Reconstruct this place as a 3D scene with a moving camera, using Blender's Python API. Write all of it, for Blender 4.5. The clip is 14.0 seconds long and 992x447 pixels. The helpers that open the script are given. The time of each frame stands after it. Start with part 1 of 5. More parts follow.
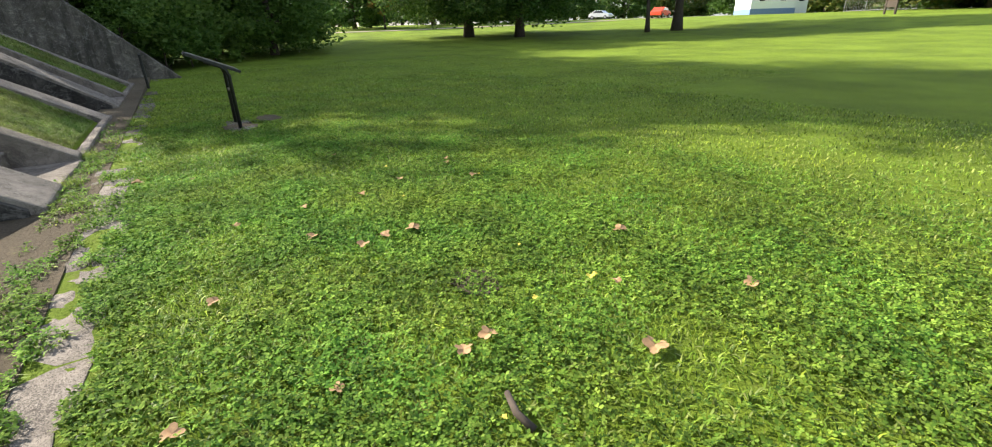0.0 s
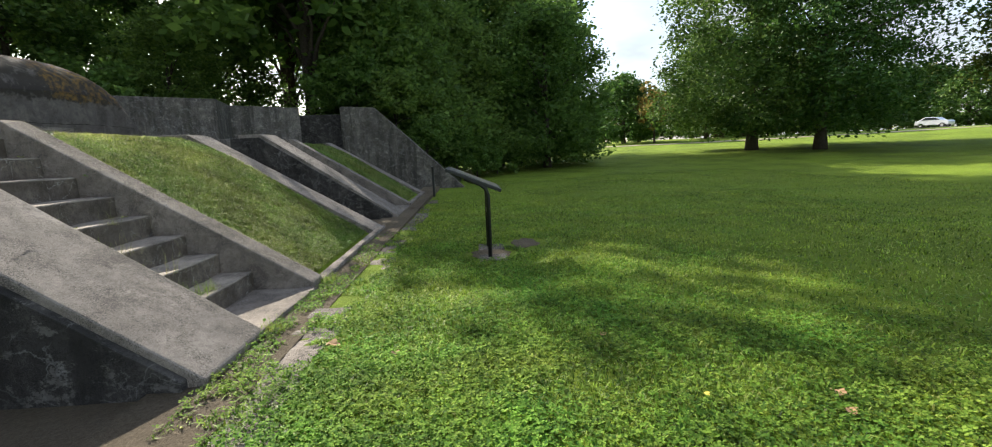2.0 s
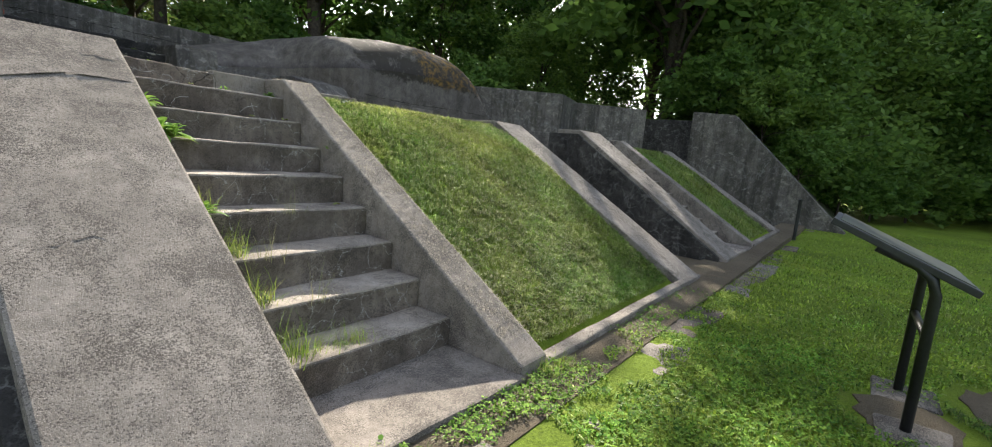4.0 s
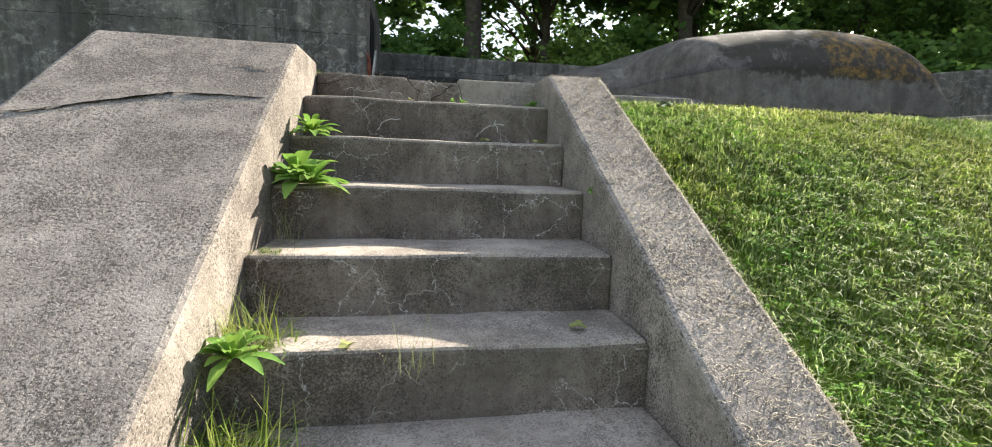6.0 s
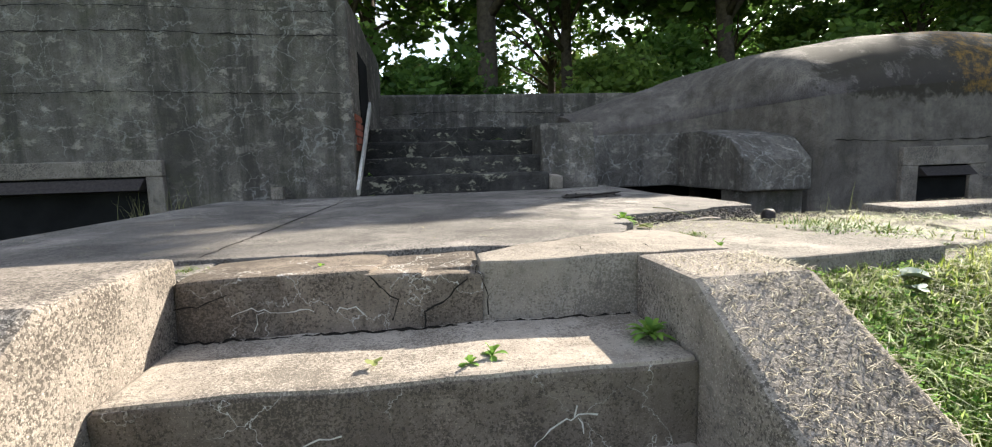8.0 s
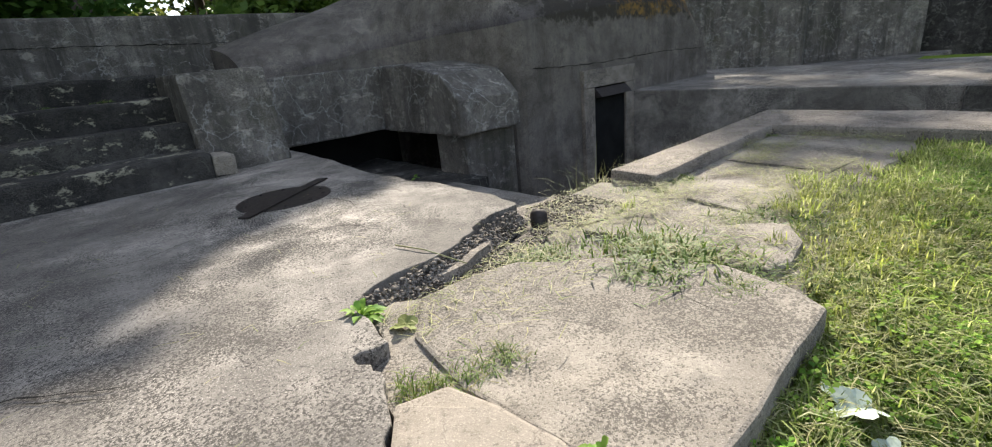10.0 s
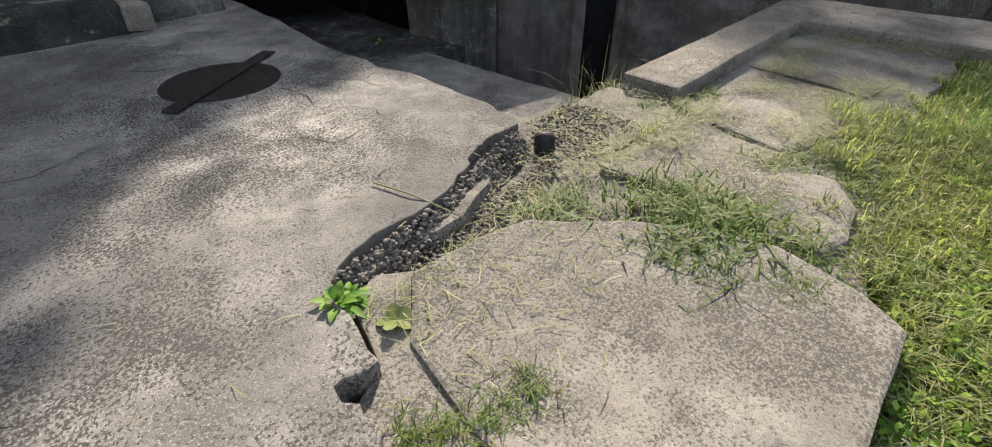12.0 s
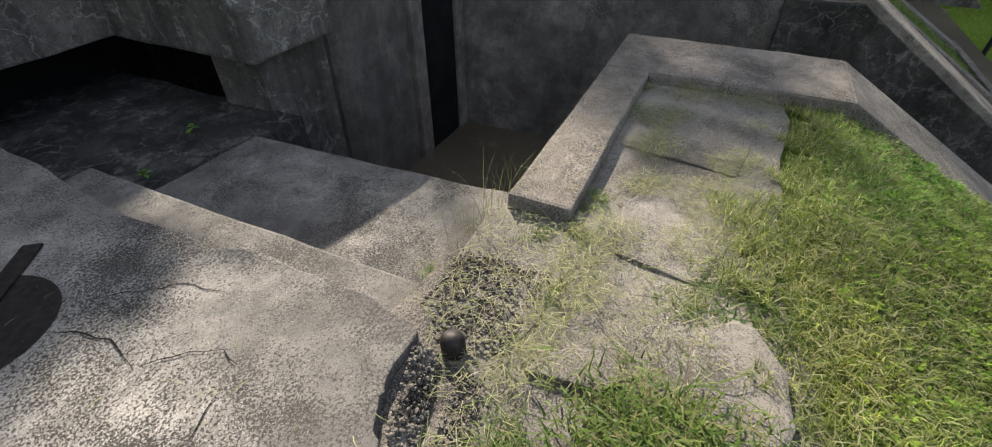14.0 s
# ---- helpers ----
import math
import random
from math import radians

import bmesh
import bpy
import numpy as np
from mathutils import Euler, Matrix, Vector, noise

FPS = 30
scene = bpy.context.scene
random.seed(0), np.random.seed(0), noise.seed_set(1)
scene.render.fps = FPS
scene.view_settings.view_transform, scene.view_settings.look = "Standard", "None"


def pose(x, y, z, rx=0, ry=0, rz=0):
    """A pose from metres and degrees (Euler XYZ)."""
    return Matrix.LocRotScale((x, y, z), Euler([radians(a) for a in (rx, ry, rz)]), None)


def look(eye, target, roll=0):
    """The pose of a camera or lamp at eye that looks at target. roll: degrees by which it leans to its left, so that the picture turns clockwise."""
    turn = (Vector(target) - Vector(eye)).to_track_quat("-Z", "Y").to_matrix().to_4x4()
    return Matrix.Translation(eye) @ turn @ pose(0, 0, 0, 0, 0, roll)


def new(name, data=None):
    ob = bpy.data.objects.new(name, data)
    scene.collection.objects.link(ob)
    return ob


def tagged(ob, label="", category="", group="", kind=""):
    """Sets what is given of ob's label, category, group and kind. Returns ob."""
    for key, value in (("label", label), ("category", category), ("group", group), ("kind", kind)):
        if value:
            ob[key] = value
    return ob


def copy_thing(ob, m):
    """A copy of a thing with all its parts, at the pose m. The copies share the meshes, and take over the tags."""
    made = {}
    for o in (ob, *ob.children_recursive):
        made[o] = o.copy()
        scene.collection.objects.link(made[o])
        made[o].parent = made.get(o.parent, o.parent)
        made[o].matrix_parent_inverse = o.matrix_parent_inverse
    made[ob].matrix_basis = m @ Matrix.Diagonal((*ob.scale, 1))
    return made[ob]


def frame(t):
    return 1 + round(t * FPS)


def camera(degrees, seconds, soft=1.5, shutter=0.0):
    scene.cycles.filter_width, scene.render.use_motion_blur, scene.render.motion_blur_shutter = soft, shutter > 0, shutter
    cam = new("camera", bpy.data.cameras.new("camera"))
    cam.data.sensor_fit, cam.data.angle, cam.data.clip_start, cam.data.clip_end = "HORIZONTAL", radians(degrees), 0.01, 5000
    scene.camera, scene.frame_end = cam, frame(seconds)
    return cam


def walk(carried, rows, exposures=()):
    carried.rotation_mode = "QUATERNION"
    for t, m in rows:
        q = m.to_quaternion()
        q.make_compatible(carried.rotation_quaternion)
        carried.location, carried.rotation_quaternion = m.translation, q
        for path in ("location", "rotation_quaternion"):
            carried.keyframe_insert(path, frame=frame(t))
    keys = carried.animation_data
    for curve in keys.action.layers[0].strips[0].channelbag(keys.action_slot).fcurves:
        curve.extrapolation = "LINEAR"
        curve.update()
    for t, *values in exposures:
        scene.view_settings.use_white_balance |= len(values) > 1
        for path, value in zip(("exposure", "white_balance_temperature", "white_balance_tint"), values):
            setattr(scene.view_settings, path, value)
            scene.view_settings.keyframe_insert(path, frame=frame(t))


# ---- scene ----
cam = camera(91.6, 14.0, 1.1)
PATH = [
    (0, (-0.218, 0.203, 1.377), (1.356, -0.77, 0.618), -1.7),
    (0.5, (0.568, -0.157, 1.311), (2.286, -1.123, 0.973), 1.6),
    (1, (1.312, -0.338, 1.333), (3.018, -1.358, 1.115), 0.4),
    (1.5, (1.959, -0.308, 1.317), (3.83, -0.964, 1.051), -1.6),
    (2, (2.675, -0.332, 1.34), (4.651, -0.417, 1.038), -2.4),
    (2.5, (3.415, -0.31, 1.38), (5.379, -0.112, 1.056), -5.1),
    (3, (4.175, -0.359, 1.372), (6.066, 0.231, 1.093), -3.6),
    (3.2, (4.45, -0.335, 1.344), (6.284, 0.419, 1.079), -0.1),
    (5.3, (7.212, 1.003, 1.338), (7.991, 2.83, 1.108), 2.2),
    (5.5, (7.353, 1.238, 1.332), (7.89, 3.151, 1.106), 3.0),
    (6, (7.486, 1.888, 1.379), (7.843, 3.837, 1.109), 1.9),
    (6.5, (7.61, 2.511, 1.529), (7.921, 4.469, 1.268), -2.2),
    (7, (7.594, 3.013, 1.765), (7.856, 4.979, 1.505), -2.1),
    (7.3, (7.573, 3.225, 1.946), (7.832, 5.192, 1.694), -2.0),
    (7.5, (7.58, 3.367, 2.015), (7.842, 5.334, 1.764), -1.5),
    (8, (7.661, 3.705, 2.195), (7.924, 5.672, 1.949), -1.7),
    (8.5, (7.681, 4.015, 2.348), (8.205, 5.917, 2.022), -1.0),
    (9, (7.875, 4.385, 2.474), (8.771, 6.138, 2.126), -1.4),
    (9.2, (7.944, 4.523, 2.515), (9.032, 6.164, 2.161), -1.8),
    (11.3, (8.375, 5.234, 2.6), (9.563, 6.371, 1.462), -1.6),
    (11.5, (8.384, 5.257, 2.627), (9.551, 6.37, 1.444), -1.6),
    (12, (8.371, 5.356, 2.68), (9.523, 6.482, 1.494), -0.3),
    (12.5, (8.378, 5.542, 2.7), (9.546, 6.722, 1.586), 1.5),
    (13, (8.483, 5.72, 2.766), (9.776, 6.812, 1.701), -4.2),
    (13.5, (8.654, 5.855, 2.969), (10.077, 6.632, 1.798), -3.1),
    (14, (8.888, 5.864, 3.114), (10.299, 6.518, 1.856), -0.2),
]
walk(cam, [(t, look(eye, target, roll)) for t, eye, target, roll in PATH],
     exposures=[(0.0, 1.2), (0.7, 1.1), (1.5, 1.02), (2.2, 1.12), (3.2, 1.28), (5.5, 1.66), (6.5, 1.74), (8.0, 1.6), (9.2, 1.54), (11.3, 1.1), (14.0, 0.98)])

# ---- world, sun, exposure ----
SUN_AZ, SUN_EL = math.atan2(0.78, 0.62), radians(33)
SUN_DIR = Vector((math.sin(SUN_AZ) * math.cos(SUN_EL), math.cos(SUN_AZ) * math.cos(SUN_EL), math.sin(SUN_EL)))


def make_world():
    w = bpy.data.worlds.new("sky")
    w.use_nodes = True
    scene.world = w
    nt = w.node_tree
    nt.nodes.clear()
    out = nt.nodes.new("ShaderNodeOutputWorld")
    bg = nt.nodes.new("ShaderNodeBackground")
    bg.inputs["Strength"].default_value = 0.19
    sky = nt.nodes.new("ShaderNodeTexSky")
    sky.sky_type, sky.sun_disc = "NISHITA", False
    sky.sun_elevation, sky.sun_rotation = SUN_EL, SUN_AZ
    sky.dust_density, sky.air_density = 1.5, 1.0
    tc = nt.nodes.new("ShaderNodeTexCoord")
    nz = nt.nodes.new("ShaderNodeTexNoise")
    nz.inputs["Scale"].default_value, nz.inputs["Detail"].default_value = 2.2, 5
    mp = nt.nodes.new("ShaderNodeMapping")
    mp.inputs["Scale"].default_value = (1, 1, 2.6)
    rp = nt.nodes.new("ShaderNodeValToRGB")
    rp.color_ramp.elements[0].position, rp.color_ramp.elements[1].position = 0.36, 0.62
    mx = nt.nodes.new("ShaderNodeMix")
    mx.data_type = "RGBA"
    mx.inputs["B"].default_value = (1.85, 1.95, 2.1, 1)
    nt.links.new(tc.outputs["Generated"], mp.inputs["Vector"])
    nt.links.new(mp.outputs[0], nz.inputs["Vector"])
    nt.links.new(nz.outputs["Fac"], rp.inputs[0])
    nt.links.new(rp.outputs["Color"], mx.inputs["Factor"])
    nt.links.new(sky.outputs[0], mx.inputs["A"])
    nt.links.new(mx.outputs["Result"], bg.inputs[0])
    nt.links.new(bg.outputs[0], out.inputs[0])


make_world()
sun = new("sun", bpy.data.lights.new("sun", "SUN"))
sun.data.energy, sun.data.angle, sun.data.color = 5.0, radians(0.6), (1.0, 0.925, 0.80)
sun.matrix_world = look(SUN_DIR * 80, (0, 0, 0))

# ---- materials ----


def mat(name, rough=0.9, spec=0.3):
    m = bpy.data.materials.new(name)
    m.use_nodes = True
    b = m.node_tree.nodes["Principled BSDF"]
    b.inputs["Roughness"].default_value = rough
    b.inputs["Specular IOR Level"].default_value = spec
    return m, m.node_tree, b


def node(nt, kind, links=(), **inputs):
    n = nt.nodes.new("ShaderNode" + kind)
    for k, v in inputs.items():
        n.inputs[k.replace("_", " ")].default_value = v
    for src, dst in links:
        nt.links.new(src, n.inputs[dst])
    return n


def coords(nt, scale=(1, 1, 1)):
    g = nt.nodes.new("ShaderNodeNewGeometry")
    mp = node(nt, "Mapping", [(g.outputs["Position"], "Vector")], Scale=scale)
    return mp.outputs[0]


def ramp(nt, src, stops):
    r = nt.nodes.new("ShaderNodeValToRGB")
    els = r.color_ramp.elements
    while len(els) < len(stops):
        els.new(0.5)
    for e, (p, c) in zip(els, stops):
        e.position, e.color = p, (*c, 1) if len(c) == 3 else c
    nt.links.new(src, r.inputs[0])
    return r.outputs["Color"]


def grey(v):
    return (v, v, v)


def mix(nt, fac, a, b, kind="MIX"):
    m = nt.nodes.new("ShaderNodeMix")
    m.data_type, m.blend_type = "RGBA", kind
    for v, key in ((fac, "Factor"), (a, "A"), (b, "B")):
        if isinstance(v, bpy.types.NodeSocket):
            nt.links.new(v, m.inputs[key])
        elif key == "Factor":
            m.inputs[key].default_value = v
        else:
            m.inputs[key].default_value = (*v, 1)
    return m.outputs["Result"]


def noise_fac(nt, vec, scale, detail=4, rough=0.6, distort=0.0):
    n = node(nt, "TexNoise", [(vec, "Vector")], Scale=scale, Detail=detail, Roughness=rough, Distortion=distort)
    return n.outputs["Fac"]


def bump(nt, bsdf, parts, distance=0.01):
    prev = None
    for src, strength in parts:
        b = node(nt, "Bump", [(src, "Height")], Strength=strength, Distance=distance)
        if prev:
            nt.links.new(prev, b.inputs["Normal"])
        prev = b.outputs[0]
    nt.links.new(prev, bsdf.inputs["Normal"])


def concrete(name, light, dark, stain=0.5, crack=0.0, crack_col=(0.42, 0.40, 0.36), moss=0.0, pit=0.5, streak=0.0, crack_scale=3.0, crack_edge=0.012, speck=0.38, chip=None, lime=0.0, grain=1.0):
    """Old weathered concrete: mottling, blotches, grime-filled pits thicker in patches, pale grit, stains, and lime in the cracks."""
    m, nt, b = mat(name, 0.92, 0.2)
    v = coords(nt)
    big = noise_fac(nt, v, 0.9, 6, 0.65, 0.4)
    mid = noise_fac(nt, v, 7.0, 6, 0.7)
    blot = noise_fac(nt, v, 27.0, 5, 0.7)
    fine = noise_fac(nt, v, 125.0 * grain, 3, 0.7)
    grit = noise_fac(nt, v, 240.0 * grain, 2, 0.7)
    grime = noise_fac(nt, v, 2.4, 6, 0.7, 0.3)
    col = mix(nt, ramp(nt, mid, [(0.36, grey(0)), (0.66, grey(1))]), dark, light)
    col = mix(nt, ramp(nt, blot, [(0.53, grey(0)), (0.66, grey(0.6))]), col, tuple(c * 0.55 for c in dark))
    lean = node(nt, "MapRange", [(grime, "Value")], From_Min=0.32, From_Max=0.68, To_Min=-0.15, To_Max=0.14)
    pits = node(nt, "Math", [(fine, 0), (lean.outputs[0], 1)])
    col = mix(nt, ramp(nt, pits.outputs[0], [(0.42, grey(speck)), (0.50, grey(1.0))]), tuple(c * 0.16 for c in dark), col)
    col = mix(nt, ramp(nt, grit, [(0.57, grey(0)), (0.66, grey(0.8 if speck < 0.3 else 0.5))]), col, tuple(min(0.72, c * 1.55) for c in light))
    col = mix(nt, ramp(nt, big, [(0.42, grey(stain)), (0.66, grey(0))]), col, tuple(c * 0.42 for c in dark))
    if chip:
        col = mix(nt, ramp(nt, noise_fac(nt, coords(nt, (1, 1, 1.6)), 4.5, 7, 0.75), [(0.56, grey(0)), (0.61, grey(0.85))]), col, chip)
    if streak:
        sv = coords(nt, (3.2, 3.2, 0.25))
        col = mix(nt, ramp(nt, noise_fac(nt, sv, 1.0, 5, 0.7), [(0.44, grey(0)), (0.60, grey(streak))]), col, tuple(c * 0.3 for c in dark))
    if moss:
        mm = ramp(nt, noise_fac(nt, v, 2.1, 6, 0.7), [(0.5, grey(0)), (0.62, grey(moss))])
        col = mix(nt, mm, col, (0.055, 0.06, 0.025))

    def lines(scale, edge, seed_scale, lo, hi, amount):
        wob = node(nt, "TexNoise", [(v, "Vector")], Scale=seed_scale, Detail=6, Roughness=0.65)
        wv = mix(nt, 0.35, v, wob.outputs["Color"], "ADD")
        vo = nt.nodes.new("ShaderNodeTexVoronoi")
        vo.feature = "DISTANCE_TO_EDGE"
        vo.inputs["Scale"].default_value = scale
        nt.links.new(wv, vo.inputs["Vector"])
        line = ramp(nt, vo.outputs["Distance"], [(0.0, grey(1)), (edge, grey(0))])
        mask = ramp(nt, noise_fac(nt, v, seed_scale * 0.7, 3), [(lo, grey(0)), (hi, grey(amount))])
        return mix(nt, 1.0, line, mask, "MULTIPLY")
    if crack:
        col = mix(nt, lines(crack_scale, crack_edge, 2.5, 0.44, 0.52, crack), col, crack_col)
    if lime:
        col = mix(nt, lines(crack_scale * 1.9, 0.035, 3.3, 0.47, 0.6, lime), col, (0.46, 0.45, 0.43))
        smear = noise_fac(nt, coords(nt, (1, 1, 0.5)), 3.1, 8, 0.75, 0.8)
        col = mix(nt, ramp(nt, smear, [(0.60, grey(0)), (0.72, grey(lime * 0.8))]), col, (0.42, 0.41, 0.39))
    nt.links.new(col, b.inputs["Base Color"])
    bump(nt, b, [(mid, 0.2), (blot, 0.3), (fine, pit * 0.55), (grit, pit * 0.3)], 0.005)
    return m


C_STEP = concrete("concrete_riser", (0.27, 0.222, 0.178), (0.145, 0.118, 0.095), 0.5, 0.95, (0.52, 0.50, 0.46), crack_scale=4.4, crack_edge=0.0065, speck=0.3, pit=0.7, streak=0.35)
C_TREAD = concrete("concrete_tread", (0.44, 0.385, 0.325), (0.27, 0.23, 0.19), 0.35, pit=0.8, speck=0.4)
C_TOP = concrete("concrete_cheek", (0.36, 0.314, 0.268), (0.205, 0.176, 0.15), 0.4, 0.5, (0.10, 0.09, 0.08), pit=1.0, crack_scale=0.9, crack_edge=0.005, speck=0.25, grain=0.8)
C_PLAT = concrete("concrete_platform", (0.40, 0.364, 0.325), (0.205, 0.186, 0.168), 0.7, 0.5, (0.10, 0.09, 0.08), pit=1.0, crack_scale=0.8, crack_edge=0.003, speck=0.08, grain=0.8)
C_SLAB = concrete("concrete_slab", (0.335, 0.30, 0.256), (0.215, 0.19, 0.162), 0.3, 0.0, pit=1.0, speck=0.3)
C_WALL = concrete("concrete_wall", (0.27, 0.24, 0.208), (0.145, 0.13, 0.114), 0.6, 0.55, (0.40, 0.38, 0.35), moss=0.22, streak=0.75, crack_scale=2.4, crack_edge=0.007, chip=(0.29, 0.258, 0.222), lime=0.35)
# stained dark concrete; shade of pit sides, bay floor and far gap in its tone
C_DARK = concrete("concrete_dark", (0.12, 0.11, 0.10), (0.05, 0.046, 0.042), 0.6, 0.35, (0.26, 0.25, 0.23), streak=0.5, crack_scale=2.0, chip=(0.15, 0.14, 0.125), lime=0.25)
C_BAY = concrete("concrete_bay_wall", (0.28, 0.25, 0.22), (0.15, 0.135, 0.12), 0.55, 0.6, (0.42, 0.41, 0.39), streak=0.5, crack_scale=2.6, chip=(0.31, 0.28, 0.245), lime=0.45)
C_RUBBLE = concrete("rubble_concrete", (0.36, 0.315, 0.27), (0.16, 0.14, 0.12), 0.35, pit=1.0, speck=0.12)
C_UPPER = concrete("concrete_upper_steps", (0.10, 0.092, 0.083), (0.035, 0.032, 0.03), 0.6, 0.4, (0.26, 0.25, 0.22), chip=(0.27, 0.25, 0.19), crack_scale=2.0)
C_PATCH = concrete("concrete_patch", (0.315, 0.275, 0.23), (0.245, 0.212, 0.176), 0.2, 0.8, (0.12, 0.10, 0.09), crack_scale=2.2, crack_edge=0.006, speck=0.5)


def dome_material():
    m = concrete("concrete_dome", (0.24, 0.21, 0.18), (0.15, 0.13, 0.115), 0.45, 0.4, (0.10, 0.09, 0.08), streak=0.35, crack_scale=1.1)
    nt = m.node_tree
    b = nt.nodes["Principled BSDF"]
    old = b.inputs["Base Color"].links[0].from_socket
    v = coords(nt)
    g = nt.nodes.new("ShaderNodeNewGeometry")
    sep = node(nt, "SeparateXYZ", [(g.outputs["Position"], "Vector")])
    # lichen and moss follow the crest and the right shoulder
    hz = node(nt, "MapRange", [(sep.outputs["Z"], "Value")], From_Min=2.45, From_Max=2.95)
    crest = node(nt, "MapRange", [(sep.outputs["Z"], "Value")], From_Min=3.65, From_Max=3.98, To_Min=1.0, To_Max=0.5)
    hx = node(nt, "MapRange", [(sep.outputs["X"], "Value")], From_Min=10.8, From_Max=12.9)
    both = node(nt, "Math", [(hz.outputs[0], 0), (hx.outputs[0], 1)])
    both.operation = "MULTIPLY"
    n1 = noise_fac(nt, v, 2.3, 10, 0.8, 0.4)
    n1b = node(nt, "Math", [(n1, 0), (crest.outputs[0], 1)])
    n1b.operation = "MULTIPLY"
    add = node(nt, "Math", [(both.outputs[0], 0), (n1b.outputs[0], 1)])
    add.operation = "MULTIPLY"
    dark = ramp(nt, add.outputs[0], [(0.40, grey(0)), (0.46, grey(0.92))])
    col = mix(nt, dark, old, (0.04, 0.034, 0.026))
    hx2 = node(nt, "MapRange", [(sep.outputs["X"], "Value")], From_Min=12.8, From_Max=14.4)
    m2 = node(nt, "Math", [(hx2.outputs[0], 0), (hz.outputs[0], 1)])
    m2.operation = "MULTIPLY"
    n2 = node(nt, "Math", [(m2.outputs[0], 0), (noise_fac(nt, v, 6.0, 8, 0.8), 1)])
    n2.operation = "MULTIPLY"
    col = mix(nt, ramp(nt, n2.outputs[0], [(0.47, grey(0)), (0.60, grey(1))]), col, (0.21, 0.125, 0.035))
    nt.links.new(col, b.inputs["Base Color"])
    return m


C_DOME = dome_material()


def plain(name, col, rough=0.6, vary=0.15, scale=20, spec=0.4, metal=0.0, bumpy=0.2):
    m, nt, b = mat(name, rough, spec)
    v = coords(nt)
    n = noise_fac(nt, v, scale, 5)
    c = mix(nt, ramp(nt, n, [(0.3, grey(0)), (0.7, grey(1))]), tuple(x * (1 - vary) for x in col), tuple(min(1, x * (1 + vary)) for x in col))
    nt.links.new(c, b.inputs["Base Color"])
    b.inputs["Metallic"].default_value = metal
    if bumpy:
        bump(nt, b, [(n, bumpy)], 0.004)
    return m


def leafy(name, cols, trans=0.35, rough=0.5, patch=False):
    """Leaves and blades: colour varies island by island and object by object; some light comes through."""
    m, nt, b = mat(name, rough, 0.22)
    g = nt.nodes.new("ShaderNodeNewGeometry")
    c = ramp(nt, g.outputs["Random Per Island"], [(i / max(1, len(cols) - 1), c) for i, c in enumerate(cols)])
    o = nt.nodes.new("ShaderNodeObjectInfo")
    hs = node(nt, "HueSaturation", [(c, "Color")])
    hr = node(nt, "MapRange", [(o.outputs["Random"], "Value")], To_Min=0.485, To_Max=0.515)
    vr = node(nt, "MapRange", [(o.outputs["Random"], "Value")], To_Min=1.15, To_Max=0.85)
    nt.links.new(hr.outputs[0], hs.inputs["Hue"])
    nt.links.new(vr.outputs[0], hs.inputs["Value"])
    if patch:
        v = coords(nt)
        pn = noise_fac(nt, v, 1.3, 5, 0.65)
        clump = noise_fac(nt, v, 13.0, 4, 0.6)
        both = node(nt, "Math", [(pn, 0), (clump, 1)])
        pv = node(nt, "MapRange", [(both.outputs[0], "Value")], From_Min=0.72, From_Max=1.28, To_Min=0.4, To_Max=1.45)
        ph = node(nt, "MapRange", [(noise_fac(nt, v, 0.8, 3), "Value")], From_Min=0.3, From_Max=0.7, To_Min=0.475, To_Max=0.525)
        h2 = node(nt, "HueSaturation", [(hs.outputs[0], "Color"), (pv.outputs[0], "Value"), (ph.outputs[0], "Hue")])
        hs = h2
    nt.links.new(hs.outputs[0], b.inputs["Base Color"])
    tr = node(nt, "BsdfTranslucent", [(hs.outputs[0], "Color")])
    ms = nt.nodes.new("ShaderNodeMixShader")
    ms.inputs[0].default_value = trans
    nt.links.new(b.outputs[0], ms.inputs[1])
    nt.links.new(tr.outputs[0], ms.inputs[2])
    nt.links.new(ms.outputs[0], nt.nodes["Material Output"].inputs[0])
    return m


LEAF = leafy("leaf_green", [(0.035, 0.08, 0.016), (0.055, 0.12, 0.024), (0.08, 0.16, 0.032), (0.12, 0.20, 0.042)], 0.36)
LEAF_DK = leafy("leaf_dark", [(0.075, 0.145, 0.032), (0.12, 0.21, 0.045), (0.18, 0.29, 0.06)], 0.58)
LEAF_Y = leafy("leaf_yellowing", [(0.05, 0.10, 0.02), (0.09, 0.14, 0.028), (0.15, 0.15, 0.036), (0.045, 0.09, 0.02)], 0.36)
LEAF_AU = leafy("leaf_autumn", [(0.24, 0.20, 0.05), (0.16, 0.17, 0.04), (0.28, 0.19, 0.05)], 0.5)
BLADE = leafy("grass_blade", [(0.03, 0.07, 0.008), (0.15, 0.27, 0.022), (0.24, 0.38, 0.035), (0.28, 0.42, 0.05), (0.06, 0.13, 0.012), (0.32, 0.38, 0.11), (0.18, 0.32, 0.03)], 0.28, 0.5, True)
BLADE_B = leafy("bank_grass_blade", [(0.08, 0.12, 0.02), (0.29, 0.37, 0.075), (0.42, 0.48, 0.15), (0.50, 0.52, 0.25), (0.12, 0.18, 0.028), (0.36, 0.44, 0.11)], 0.62, 0.5, True)
CLOVER = leafy("clover_leaf", [(0.05, 0.11, 0.014), (0.19, 0.31, 0.032), (0.33, 0.45, 0.07)], 0.3, 0.85, True)
WEEDM = leafy("weed_leaf", [(0.10, 0.20, 0.04), (0.17, 0.30, 0.055), (0.24, 0.38, 0.08)], 0.42, 0.6)
